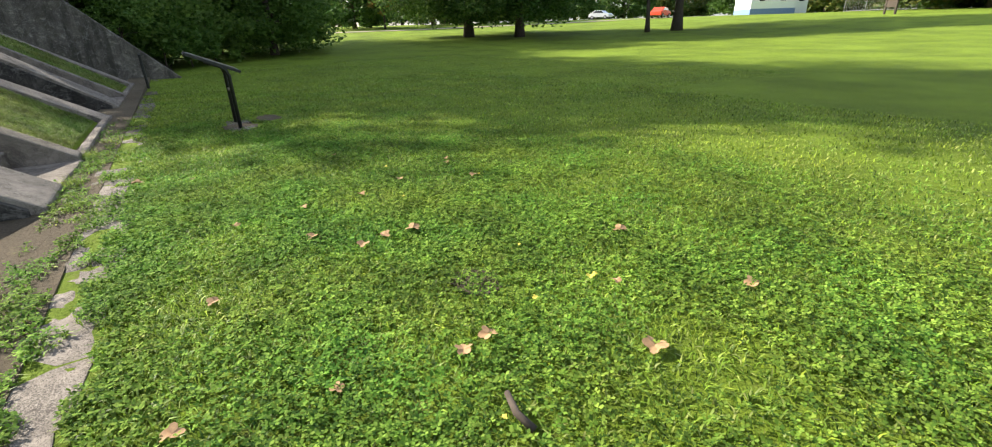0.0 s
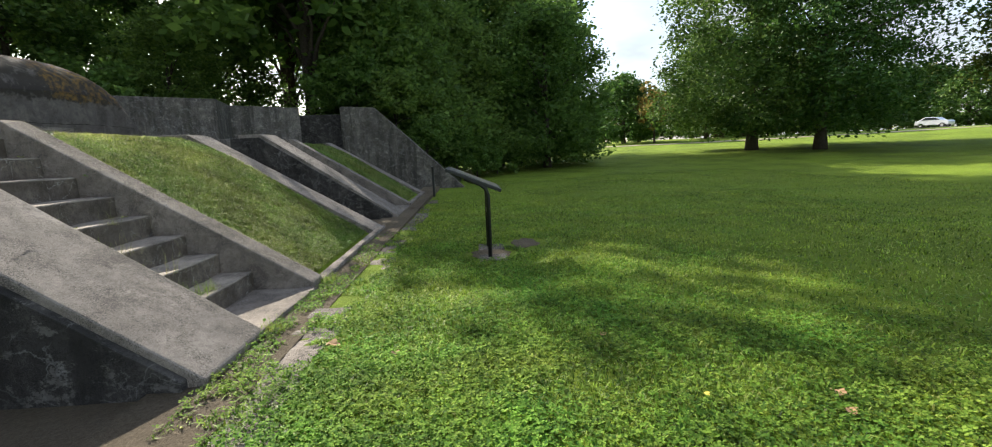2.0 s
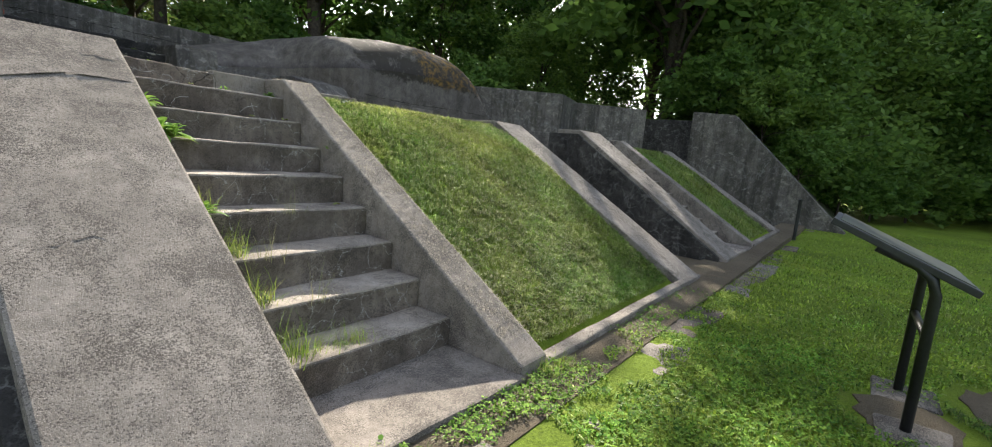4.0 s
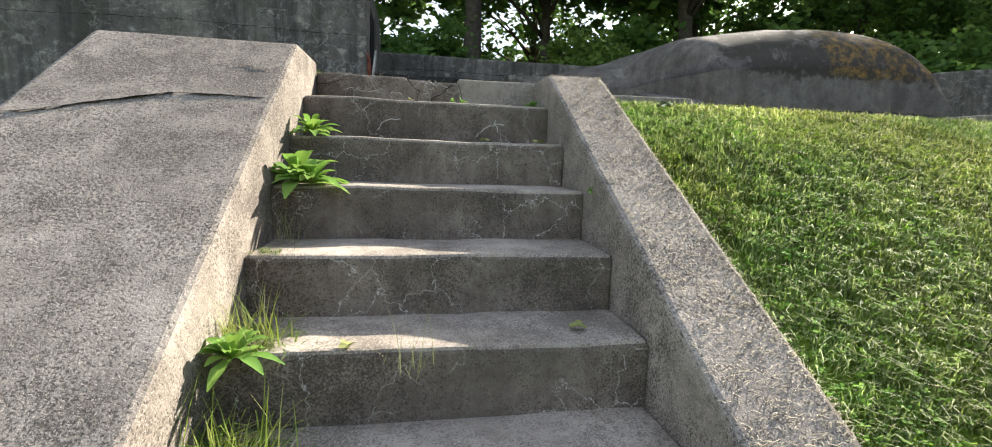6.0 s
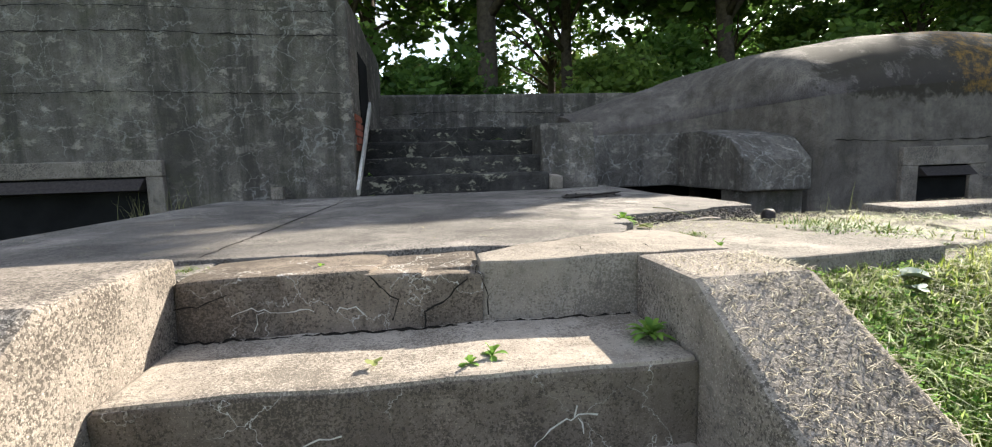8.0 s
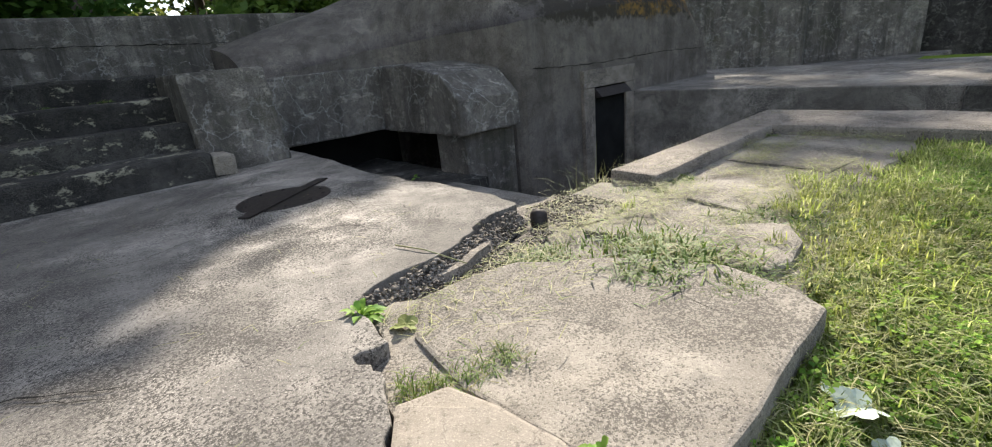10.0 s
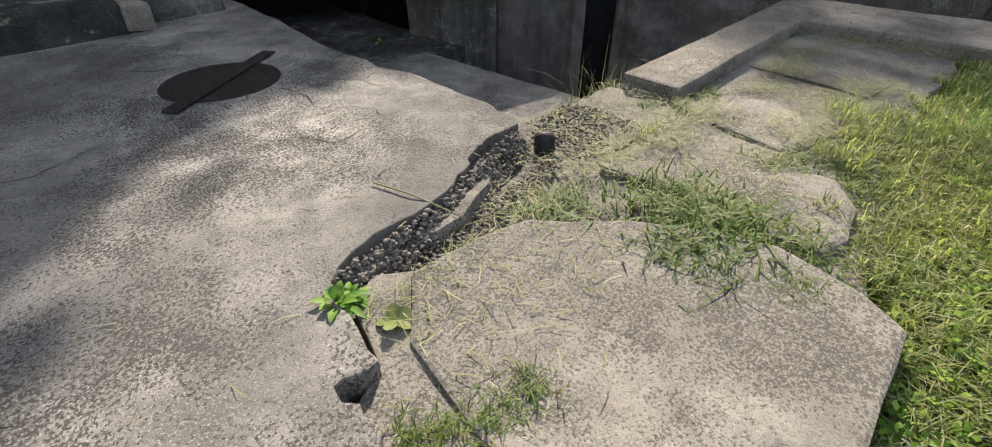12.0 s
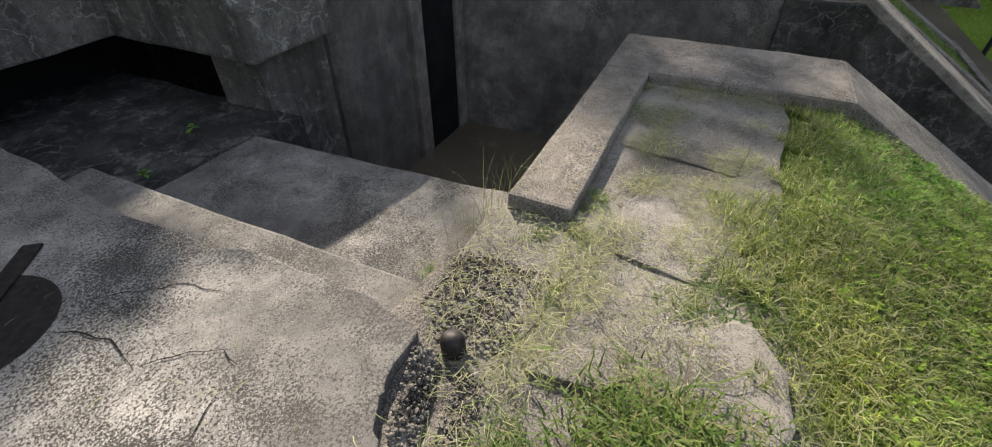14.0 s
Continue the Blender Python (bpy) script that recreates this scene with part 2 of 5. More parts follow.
HAY_P = leafy("bleached_clippings", [(0.40, 0.36, 0.26), (0.28, 0.25, 0.17), (0.52, 0.47, 0.36), (0.22, 0.20, 0.13)], 0.2, 0.8)
HAY = leafy("dry_clippings", [(0.33, 0.30, 0.14), (0.16, 0.17, 0.06), (0.46, 0.42, 0.24), (0.10, 0.14, 0.035), (0.28, 0.29, 0.11)], 0.2, 0.7)
BLADE_D = leafy("grass_blade_dark", [(0.04, 0.085, 0.014), (0.075, 0.13, 0.022), (0.11, 0.18, 0.03), (0.26, 0.23, 0.10), (0.06, 0.11, 0.02), (0.14, 0.20, 0.04)], 0.35, 0.6)
BLADE_S = leafy("step_grass_blade", [(0.16, 0.26, 0.04), (0.26, 0.36, 0.06), (0.38, 0.36, 0.13), (0.12, 0.20, 0.03)], 0.4, 0.6)
BARK = plain("bark", (0.075, 0.06, 0.048), 0.95, 0.4, 9, 0.2, 0, 0.9)


def ground_material(name, c1, c2, bare):
    m, nt, b = mat(name, 0.95, 0.15)
    v = coords(nt)
    big, mid, fine = noise_fac(nt, v, 0.35, 5, 0.6), noise_fac(nt, v, 3.2, 6, 0.7), noise_fac(nt, v, 42, 5, 0.8)
    col = mix(nt, ramp(nt, fine, [(0.3, grey(0)), (0.7, grey(1))]), c1, c2)
    col = mix(nt, ramp(nt, big, [(0.35, grey(0)), (0.65, grey(0.5))]), col, tuple(x * 1.25 for x in c2))
    col = mix(nt, ramp(nt, mid, [(0.60, grey(0)), (0.72, grey(0.55))]), col, bare)
    nt.links.new(col, b.inputs["Base Color"])
    bump(nt, b, [(mid, 0.5), (fine, 1.0)], 0.03)
    return m


LAWN = ground_material("lawn", (0.022, 0.04, 0.006), (0.19, 0.27, 0.027), (0.17, 0.15, 0.06))
DIRT = ground_material("dirt", (0.05, 0.04, 0.03), (0.16, 0.13, 0.09), (0.24, 0.19, 0.12))
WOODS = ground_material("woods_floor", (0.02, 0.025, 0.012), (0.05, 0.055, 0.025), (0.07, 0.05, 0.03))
ROAD = plain("asphalt_road", (0.26, 0.25, 0.24), 0.9, 0.2, 6, 0.3)
PATHM = plain("gravel_path", (0.36, 0.31, 0.25), 0.95, 0.2, 8, 0.2)
STEEL = plain("black_painted_steel", (0.018, 0.018, 0.018), 0.45, 0.3, 30, 0.5, 0.2)
RUST = plain("rusty_iron", (0.035, 0.028, 0.026), 0.6, 0.5, 40, 0.5, 0.5, 0.5)
# near-black colour for surfaces that have deep shade painted in
SHADE_BLACK = plain("black_painted_shade", (0.012, 0.012, 0.012), 0.95, 0.4, 3, 0.1)
WHITE_P = plain("white_siding", (0.78, 0.80, 0.80), 0.6, 0.05, 4)
BLUE_P = plain("blue_foundation", (0.16, 0.24, 0.42), 0.7, 0.1, 4)
ROOFM = plain("grey_shingle", (0.14, 0.14, 0.15), 0.85, 0.2, 9)
GLASSD = plain("dark_window_glass", (0.03, 0.035, 0.04), 0.08, 0.1, 2, 0.6, 0, 0)
CARP = plain("silver_car_paint", (0.62, 0.65, 0.68), 0.25, 0.03, 3, 0.6, 0.3, 0)
TYRE = plain("tyre_rubber", (0.02, 0.02, 0.02), 0.8, 0.1, 9)
REDP = plain("red_paint", (0.75, 0.06, 0.02), 0.45, 0.05, 5)
BRICKM = plain("red_brick", (0.30, 0.09, 0.055), 0.9, 0.3, 12)
WOODG = plain("grey_weathered_board", (0.42, 0.40, 0.37), 0.85, 0.25, 14, 0.2, 0, 0.5)
GALV = plain("galvanised_wire", (0.36, 0.37, 0.37), 0.5, 0.1, 9, 0.5, 0.6, 0)
PANEL = plain("sign_panel_face", (0.10, 0.10, 0.085), 0.3, 0.5, 6, 0.5)

# ---- mesh helpers ----


def link_mesh(name, verts, faces, material, parent=None, smooth=False):
    me = bpy.data.meshes.new(name)
    me.from_pydata([tuple(v) for v in verts], [], faces)
    me.materials.append(material)
    if smooth:
        for p in me.polygons:
            p.use_smooth = True
    ob = new(name, me)
    ob.parent = parent
    return ob


def part(name, bm, material, parent=None, label="", smooth=False):
    me = bpy.data.meshes.new(name)
    bm.to_mesh(me)
    bm.free()
    me.materials.append(material)
    if smooth:
        for p in me.polygons:
            p.use_smooth = True
    ob = new(name, me)
    ob.parent = parent
    if label:
        ob["label"] = label
    return ob


def empty(name, at=(0, 0, 0), rz=0.0):
    e = new(name)
    e.empty_display_size = 0.1
    e.matrix_world = pose(*at, 0, 0, rz)
    return e


def bevelled(bm, width, seg=2, angle=0.6):
    if width > 0:
        es = [e for e in bm.edges if len(e.link_faces) == 2 and e.calc_face_angle(0) > angle]
        bmesh.ops.bevel(bm, geom=es, offset=width, segments=seg, affect="EDGES", profile=0.6, clamp_overlap=True)


def roughen(bm, cuts, amount, scale=3.0, seed=0.0):
    """Cut long edges and push the vertices about a little, for worn edges and uneven faces."""
    if cuts:
        for _ in range(cuts):
            es = [e for e in bm.edges if e.calc_length() > 0.16]
            bmesh.ops.subdivide_edges(bm, edges=es, cuts=1, use_grid_fill=True)
    for v in bm.verts:
        p = v.co * scale + Vector((seed, seed * 2, 0))
        v.co += noise.noise_vector(p) * amount + noise.noise_vector(p * 5) * amount * 0.4


def box_bm(x0, x1, y0, y1, z0, z1, bev=0.012, cuts=0, amount=0.0, seed=0.0):
    bm = bmesh.new()
    bmesh.ops.create_cube(bm, size=1)
    for v in bm.verts:
        v.co = Vector(((x0 + x1) / 2 + v.co.x * (x1 - x0), (y0 + y1) / 2 + v.co.y * (y1 - y0), (z0 + z1) / 2 + v.co.z * (z1 - z0)))
    bevelled(bm, bev)
    if cuts:
        roughen(bm, cuts, amount, 3.0, seed)
    return bm


def prism_bm(poly, lo, hi, axis="x", bev=0.012, cuts=0, amount=0.0, seed=0.0):
    """A closed outline drawn out along an axis. axis x: outline in (y, z); y: (x, z); z: (x, y)."""
    def at(p, d):
        return {"x": (d, p[0], p[1]), "y": (p[0], d, p[1]), "z": (p[0], p[1], d)}[axis]
    bm = bmesh.new()
    a = [bm.verts.new(at(p, lo)) for p in poly]
    b = [bm.verts.new(at(p, hi)) for p in poly]
    bm.faces.new(a), bm.faces.new(list(reversed(b)))
    n = len(poly)
    for i in range(n):
        bm.faces.new((a[i], b[i], b[(i + 1) % n], a[(i + 1) % n]))
    bmesh.ops.recalc_face_normals(bm, faces=bm.faces)
    bevelled(bm, bev)
    if cuts:
        bmesh.ops.triangulate(bm, faces=[f for f in bm.faces if len(f.verts) > 4])
        roughen(bm, cuts, amount, 3.0, seed)
    return bm


def tube(verts, faces, pts, radii, sides=6):
    """Adds a tapered tube along pts to vertex and face lists."""
    base = len(verts)
    up = Vector((0.31, 0.17, 0.93))
    for i, p in enumerate(pts):
        d = (pts[min(i + 1, len(pts) - 1)] - pts[max(i - 1, 0)]).normalized()
        s = d.cross(up if abs(d.dot(up)) < 0.95 else Vector((1, 0, 0))).normalized()
        t = d.cross(s)
        for k in range(sides):
            a = 2 * math.pi * k / sides
            verts.append(p + (s * math.cos(a) + t * math.sin(a)) * radii[i])
    for i in range(len(pts) - 1):
        for k in range(sides):
            q = base + i * sides
            faces.append((q + k, q + (k + 1) % sides, q + sides + (k + 1) % sides, q + sides + k))
    faces.append(tuple(base + k for k in reversed(range(sides))))
    faces.append(tuple(base + (len(pts) - 1) * sides + k for k in range(sides)))


def raw_mesh(name, verts, quads, material):
    """A mesh from numpy arrays of vertices (n, 3) and quads (m, 4) or triangles (m, 3)."""
    me = bpy.data.meshes.new(name)
    k = quads.shape[1]
    me.vertices.add(len(verts)), me.loops.add(quads.size), me.polygons.add(len(quads))
    me.vertices.foreach_set("co", verts.astype(np.float32).ravel())
    me.loops.foreach_set("vertex_index", quads.astype(np.int32).ravel())
    me.polygons.foreach_set("loop_start", np.arange(len(quads), dtype=np.int32) * k)
    me.update(calc_edges=True)
    me.materials.append(material)
    return me


# ---- levels and lines of the place ----
G = -0.22          # lawn beside the battery
P = 1.89           # gun platform
RUN, RISE = 0.357, 0.231
MOD = 8.75         # one emplacement to the next


def ground_z(x, y):
    """The lawn: level by the battery, falling a little along it, rising far out to the road and the house."""
    x, y = np.asarray(x, float), np.asarray(y, float)
    d = np.hypot(x - 2, y)
    s = np.clip((d - 26) / 70, 0, 1)
    front = np.clip((2 - y) / 12, 0, 1)
    z = G - 0.14 * np.clip((x - 10) / 12, 0, 1) * np.clip(1 - s * 1.5, 0, 1) + 2.1 * s * s * (3 - 2 * s) * front
    z = z + 0.03 * np.sin(x * 0.7 + y * 0.4) * np.sin(y * 0.9 - x * 0.2) * np.clip((1.0 - y) / 2, 0, 1)
    # the bank behind the battery
    bank = np.clip((y - 12.2) / 2.0, 0, 1)
    return z + bank * 2.6


def build_ground():
    xs = np.concatenate([[-900, -300, -120, -60], np.linspace(-30, -3, 10), np.linspace(-2, 16, 61), np.linspace(17, 60, 44), np.linspace(65, 150, 18), [220, 400, 900]])
    ys = np.concatenate([[-900, -400, -220], np.linspace(-150, -65, 18), np.linspace(-60, -8, 53), np.linspace(-7, 2.0, 31), [2.6, 3.4, 5, 7, 9, 11, 12.0], np.linspace(12.4, 15, 6), [18, 24, 32, 45, 70, 150, 400, 900]])
    gx, gy = np.meshgrid(xs, ys, indexing="ij")
    gz = ground_z(gx, gy)
    # a footing's depth lower under the battery
    under = (gy > 1.9) & (gy < 12.3) & (gx > -26) & (gx < 26.5)
    gz = np.where(under, G - 0.5, gz)
    v = np.stack([gx, gy, gz], -1).reshape(-1, 3)
    idx = np.arange(len(v)).reshape(gx.shape)
    q = np.stack([idx[:-1, :-1], idx[1:, :-1], idx[1:, 1:], idx[:-1, 1:]], -1).reshape(-1, 4)
    me = raw_mesh("ground", v, q, LAWN)
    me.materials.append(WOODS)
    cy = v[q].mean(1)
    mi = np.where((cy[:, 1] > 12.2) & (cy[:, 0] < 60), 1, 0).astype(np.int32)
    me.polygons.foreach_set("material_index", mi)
    me.polygons.foreach_set("use_smooth", np.ones(len(q), bool))
    tagged(new("ground", me), "mown green lawn running level from the battery and rising far out", "ground", kind="structure")


build_ground()

# ---- the battery ----


def slope_wall(name, x0, x1, top, brk, foot_y, foot_z, back_y, material, label, seed=0):
    """A cheek wall: flat on top behind the break, then sloping down to the front."""
    poly = [(foot_y, G - 0.6), (foot_y, foot_z), (brk, top), (back_y, top), (back_y, G - 0.6)]
    ob = part(name, prism_bm(poly, x0, x1, "x", 0.022, 4, 0.003, seed), material)
    return tagged(ob, label, "wall", kind="structure")


def staircase(x0, x1, dx, label):
    e = empty("staircase", ((x0 + x1) / 2, 3.2, G))
    inv = e.matrix_world.inverted()
    tops = [(4.80, 1.695), (4.45, 1.46), (4.10, 1.235), (3.73, 1.0), (3.38, 0.765), (3.01, 0.52), (2.66, 0.285), (2.30, 0.05)]
    for i, (y, z) in enumerate(tops):
        back = 5.19 if i == 0 else tops[i - 1][0] + 0.02
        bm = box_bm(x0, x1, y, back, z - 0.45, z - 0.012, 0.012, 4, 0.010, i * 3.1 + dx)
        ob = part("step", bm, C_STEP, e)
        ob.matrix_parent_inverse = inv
        # tread slab in a paler concrete than the riser block below
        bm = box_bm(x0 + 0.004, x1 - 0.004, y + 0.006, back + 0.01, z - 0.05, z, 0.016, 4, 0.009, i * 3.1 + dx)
        part("tread", bm, C_TREAD, ob, "pale tread slab over a darker riser")
    bm = prism_bm([(x0, 1.62), (x1 + 0.02, 1.58), (x1, 2.34), (x0, 2.34)], G - 0.25, -0.17, "z", 0.025, 3, 0.01, 4.4)
    ob = part("bottom_slab", bm, C_TOP, e, "worn concrete slab at the foot of the steps")
    ob.matrix_parent_inverse = inv
    return tagged(e, label, "stairs")


def emplacement(dx, n):
    slope_wall(f"wall_cheek_left_{n}", 5.93 + dx, 6.90 + dx, 1.945, 4.72, 1.60, -0.16, 5.24, C_TOP, "broad sloping concrete cheek wall beside the steps, cracked across", n)
    slope_wall(f"wall_cheek_right_{n}", 8.32 + dx, 8.67 + dx, 1.89, 4.84, 1.62, -0.12, 5.19, C_TOP, "narrow sloping concrete cheek wall littered with dry clippings", n + 2)
    slope_wall(f"wall_slope_end_{n}", 12.23 + dx, 12.99 + dx, 1.855, 5.03, 1.66, -0.16, 5.05, C_TOP, "sloping concrete end wall of the grass bank", n + 5)
    staircase(6.90 + dx, 8.32 + dx, dx, "worn concrete outdoor steps with pale cracks in the risers")


emplacement(0, 1)
emplacement(MOD, 2)
# thin skins added over the cheek sides, pit shade put into their dark colour
tagged(part("wall_pit_lining", prism_bm([(1.72, G - 0.6), (1.72, -0.14), (4.74, 1.86), (5.4, 1.86), (5.4, G - 0.6)], 5.86, 5.95, "x", 0.01, 4, 0.008, 3), C_DARK), "added dark skin on the cheek wall in the pit, shade put into its stained colour", "wall", kind="structure")
tagged(part("wall_pit_lining_2", prism_bm([(1.72, G - 0.6), (1.72, -0.14), (4.74, 1.86), (5.4, 1.86), (5.4, G - 0.6)], 5.86 + MOD, 5.95 + MOD, "x", 0.01, 4, 0.008, 6), C_DARK), "added dark skin on the second cheek wall, shade put into its stained colour", "wall", kind="structure")
tagged(part("bank_core_0", prism_bm([(1.78, G - 0.6), (1.78, G + 0.02), (5.02, 1.66), (9.1, 1.66), (9.1, G - 0.6)], -24, 2.4, "x", 0, 3, 0.02, 3), LAWN), "grass-covered bank at the other side of the pit", "bank", kind="structure")

# platform one: main slab, lower treads to the side, broken front edge
PLAT_OUT = [(5.55, 5.50), (7.82, 5.50), (7.96, 5.46), (8.27, 5.60), (8.44, 5.63), (8.52, 5.745), (8.57, 5.85), (8.55, 5.965), (8.648, 5.955), (8.672, 6.165), (8.74, 6.262), (8.92, 6.31), (9.11, 6.325), (9.28, 6.385), (9.40, 6.462), (9.48, 6.49), (9.665, 6.497), (9.72, 6.69), (9.73, 6.97), (9.735, 7.27), (9.67, 7.46), (9.70, 7.58), (9.675, 7.87), (9.72, 8.4), (9.77, 8.8), (9.80, 9.3), (9.78, 12.0), (5.55, 12.0)]
ragged = random.Random(23)
edge_line = []
for i, (a, b) in enumerate(zip(PLAT_OUT, PLAT_OUT[1:])):
    n = 4 if 2 <= i <= 24 else 1
    for k in range(n):
        j = 0.013 if k else 0.0
        edge_line.append((a[0] + (b[0] - a[0]) * k / n + ragged.uniform(-j, j), a[1] + (b[1] - a[1]) * k / n + ragged.uniform(-j, j)))
edge_line.append(PLAT_OUT[-1])
plat = part("platform_1", prism_bm(edge_line, G - 0.5, P, "z", 0.006, 5, 0.0025, 2.0), C_PLAT)
tagged(plat, "cracked and stained concrete gun platform, sunlit at the front", "platform", kind="structure")
tagged(part("platform_step_1", box_bm(9.6, 10.01, 6.60, 8.85, G - 0.5, 1.69, 0.02, 4, 0.012, 7.0), C_PLAT), "low concrete step down from the platform", "step", kind="structure")
tagged(part("platform_step_2", prism_bm([(9.95, 6.62), (11.14, 6.62), (11.13, 6.86), (11.09, 7.4), (11.03, 8.80), (9.95, 8.86)], G - 0.5, 1.39, "z", 0.02, 4, 0.010, 8.0), C_PLAT), "lower concrete landing at the edge of the pit", "landing", kind="structure")
# floor of the shaded bay: part of the shade is in the colour itself
tagged(part("bay_floor", box_bm(9.64, 11.5, 8.80, 12.0, G - 0.5, 1.33, 0.0, 5, 0.03, 5.0), C_DARK), "dirt-covered floor of the bay, shade put into its dark colour", "floor", kind="structure")


lip = [(8.66, 6.13), (8.74, 6.225), (8.92, 6.235), (9.15, 6.255), (9.34, 6.32), (9.47, 6.41), (9.64, 6.42), (9.70, 6.52), (9.48, 6.55), (9.36, 6.50), (9.10, 6.38), (8.90, 6.36), (8.70, 6.32), (8.62, 6.20)]
tagged(part("platform_lip", prism_bm(lip, 1.66, P - 0.045, "z", 0.03, 6, 0.022, 5.5), C_RUBBLE), "crumbled sloping lip of the broken platform edge", "kerb", kind="structure")


def front_edge():
    """The broken top riser: blocks of different size with a gap where the corner has crumbled."""
    e = empty("platform_edge", (7.6, 5.3, P))
    inv = e.matrix_world.inverted()
    blocks = [
        ([(6.90, 5.19), (7.10, 5.19), (7.20, 5.215), (7.30, 5.20), (7.46, 5.21), (7.50, 5.34), (7.50, 5.57), (6.90, 5.57)], P - 0.014, C_STEP, 1),
        ([(7.46, 5.25), (7.64, 5.25), (7.82, 5.24), (7.82, 5.57), (7.40, 5.57)], P - 0.018, C_STEP, 2),
        ([(7.60, 5.195), (7.815, 5.185), (7.815, 5.32), (7.62, 5.34)], P - 0.04, C_STEP, 3),
        ([(7.44, 5.197), (7.625, 5.193), (7.65, 5.34), (7.50, 5.36)], P - 0.022, C_STEP, 6),
        ([(7.80, 5.19), (8.32, 5.19), (8.668, 5.192), (8.685, 5.40), (8.67, 5.56), (8.652, 5.692), (8.535, 5.725), (8.45, 5.61), (8.27, 5.585), (7.96, 5.44), (7.86, 5.36), (7.80, 5.33)], P + 0.004, C_PATCH, 4),
        ([(5.55, 5.24), (6.90, 5.24), (6.90, 5.57), (5.55, 5.57)], P - 0.012, C_PLAT, 5),
    ]
    for poly, top, m, s in blocks:
        ob = part("edge_block", prism_bm(poly, 1.55, top, "z", 0.012, 5, 0.016, s * 3.3), m, e)
        ob.matrix_parent_inverse = inv
    tagged(e, "broken front edge of the concrete platform, crumbled and patched", "kerb")


front_edge()
tagged(part("step_core", prism_bm([(1.9, G - 0.5), (1.9, -0.6), (5.0, 1.1), (5.0, G - 0.5)], 8.1, 8.5, "x", 0), C_DARK), "concrete core under the steps", "core", kind="structure")
tagged(part("platform_core", box_bm(5.6, 9.0, 5.10, 5.7, G - 0.5, 1.62, 0), C_DARK), "concrete core under the platform edge", "core", kind="structure")

# the bank beside the platform: slabs on top, grass slope in front, swelling towards its crest


def bank_z(y):
    u = np.clip((np.asarray(y, float) - 1.78) / 3.34, 0, 1)
    z = G + 0.02 + u * (1.73 - G) + 0.15 * np.sin(np.pi * u ** 2)
    return np.where(np.asarray(y) < 5.12, z, np.where(np.asarray(y) < 5.46, 1.75, 1.782))


BANK_SIDE = [(1.78, G - 0.6)] + [(1.78 + 3.34 * k / 12, float(bank_z(1.78 + 3.339 * k / 12)) - 0.01) for k in range(13)] + [(6.55, 1.75), (6.55, G - 0.6)]
tagged(part("bank_core", prism_bm(BANK_SIDE, 8.66, 12.24, "x", 0, 4, 0.012, 3), LAWN), "grass-covered bank sloping up to the platform", "bank", kind="structure")
tagged(part("bank_core_2", prism_bm(BANK_SIDE, 8.66 + MOD, 12.24 + MOD, "x", 0, 4, 0.012, 9), LAWN), "second grass-covered bank between sloping walls", "bank", kind="structure")
tagged(part("bank_kerb", box_bm(8.68, 12.98, 1.60, 1.72, G - 0.3, -0.15, 0.02, 4, 0.012, 3), C_TOP), "low concrete kerb along the foot of the bank", "kerb", kind="structure")
tagged(part("bank_kerb_2", box_bm(8.68 + MOD, 12.98 + MOD, 1.60, 1.72, G - 0.3, -0.15, 0.02, 4, 0.012, 4), C_TOP), "low concrete kerb along the foot of the second bank", "kerb", kind="structure")


def slab(name, poly, top, depth, m, label, seed, bev=0.018):
    ob = part(name, prism_bm(poly, top - depth, top, "z", bev, 4, 0.012, seed), m)
    return tagged(ob, label, "slab", kind="structure")


slab("pavement_bank", [(8.66, 5.24), (9.55, 5.24), (9.75, 5.32), (9.95, 5.30), (10.3, 5.38), (10.7, 5.46), (11.1, 5.40), (11.5, 5.42), (12.0, 5.36), (12.23, 5.40), (12.23, 6.27), (10.55, 6.27), (10.50, 6.62), (9.66, 6.62), (9.3, 6.5), (8.55, 6.3), (8.30, 5.9), (8.30, 5.62), (8.6, 5.45)], 1.782, 0.3, C_SLAB, "weathered paving beside the platform, strewn with clippings", 17)
slab("slab_1", [(8.69, 5.205), (9.03, 5.19), (9.285, 5.203), (9.515, 5.205), (9.585, 5.305), (9.645, 5.52), (9.56, 5.72), (9.47, 5.87), (9.245, 6.085), (9.08, 6.13), (8.88, 6.15), (8.735, 5.98), (8.69, 5.71), (8.70, 5.45)], 1.85, 0.3, C_SLAB, "weathered concrete slab with a broken corner", 11, 0.012)
slab("slab_2", [(9.70, 5.56), (9.78, 5.66), (9.98, 5.70), (10.13, 5.68), (10.21, 5.58), (10.20, 5.50), (10.04, 5.41), (9.86, 5.385), (9.74, 5.42)], 1.815, 0.2, C_SLAB, "small concrete slab among the clippings", 12)
slab("slab_3", [(10.35, 5.70), (10.62, 5.62), (10.95, 5.66), (11.0, 5.95), (10.75, 6.08), (10.4, 6.04)], 1.797, 0.2, C_SLAB, "sunken concrete slab among the grass", 13)
slab("slab_4", [(11.2, 5.62), (12.0, 5.50), (12.2, 5.55), (12.2, 6.24), (11.3, 6.24)], 1.79, 0.2, C_SLAB, "concrete slab in front of the coping", 14)
slab("slab_7", [(9.735, 6.15), (9.752, 5.92), (9.82, 5.865), (9.895, 5.94), (9.86, 6.06), (9.80, 6.125)], 1.818, 0.12, C_SLAB, "broken tile of concrete lifted among the clippings", 15, 0.006)
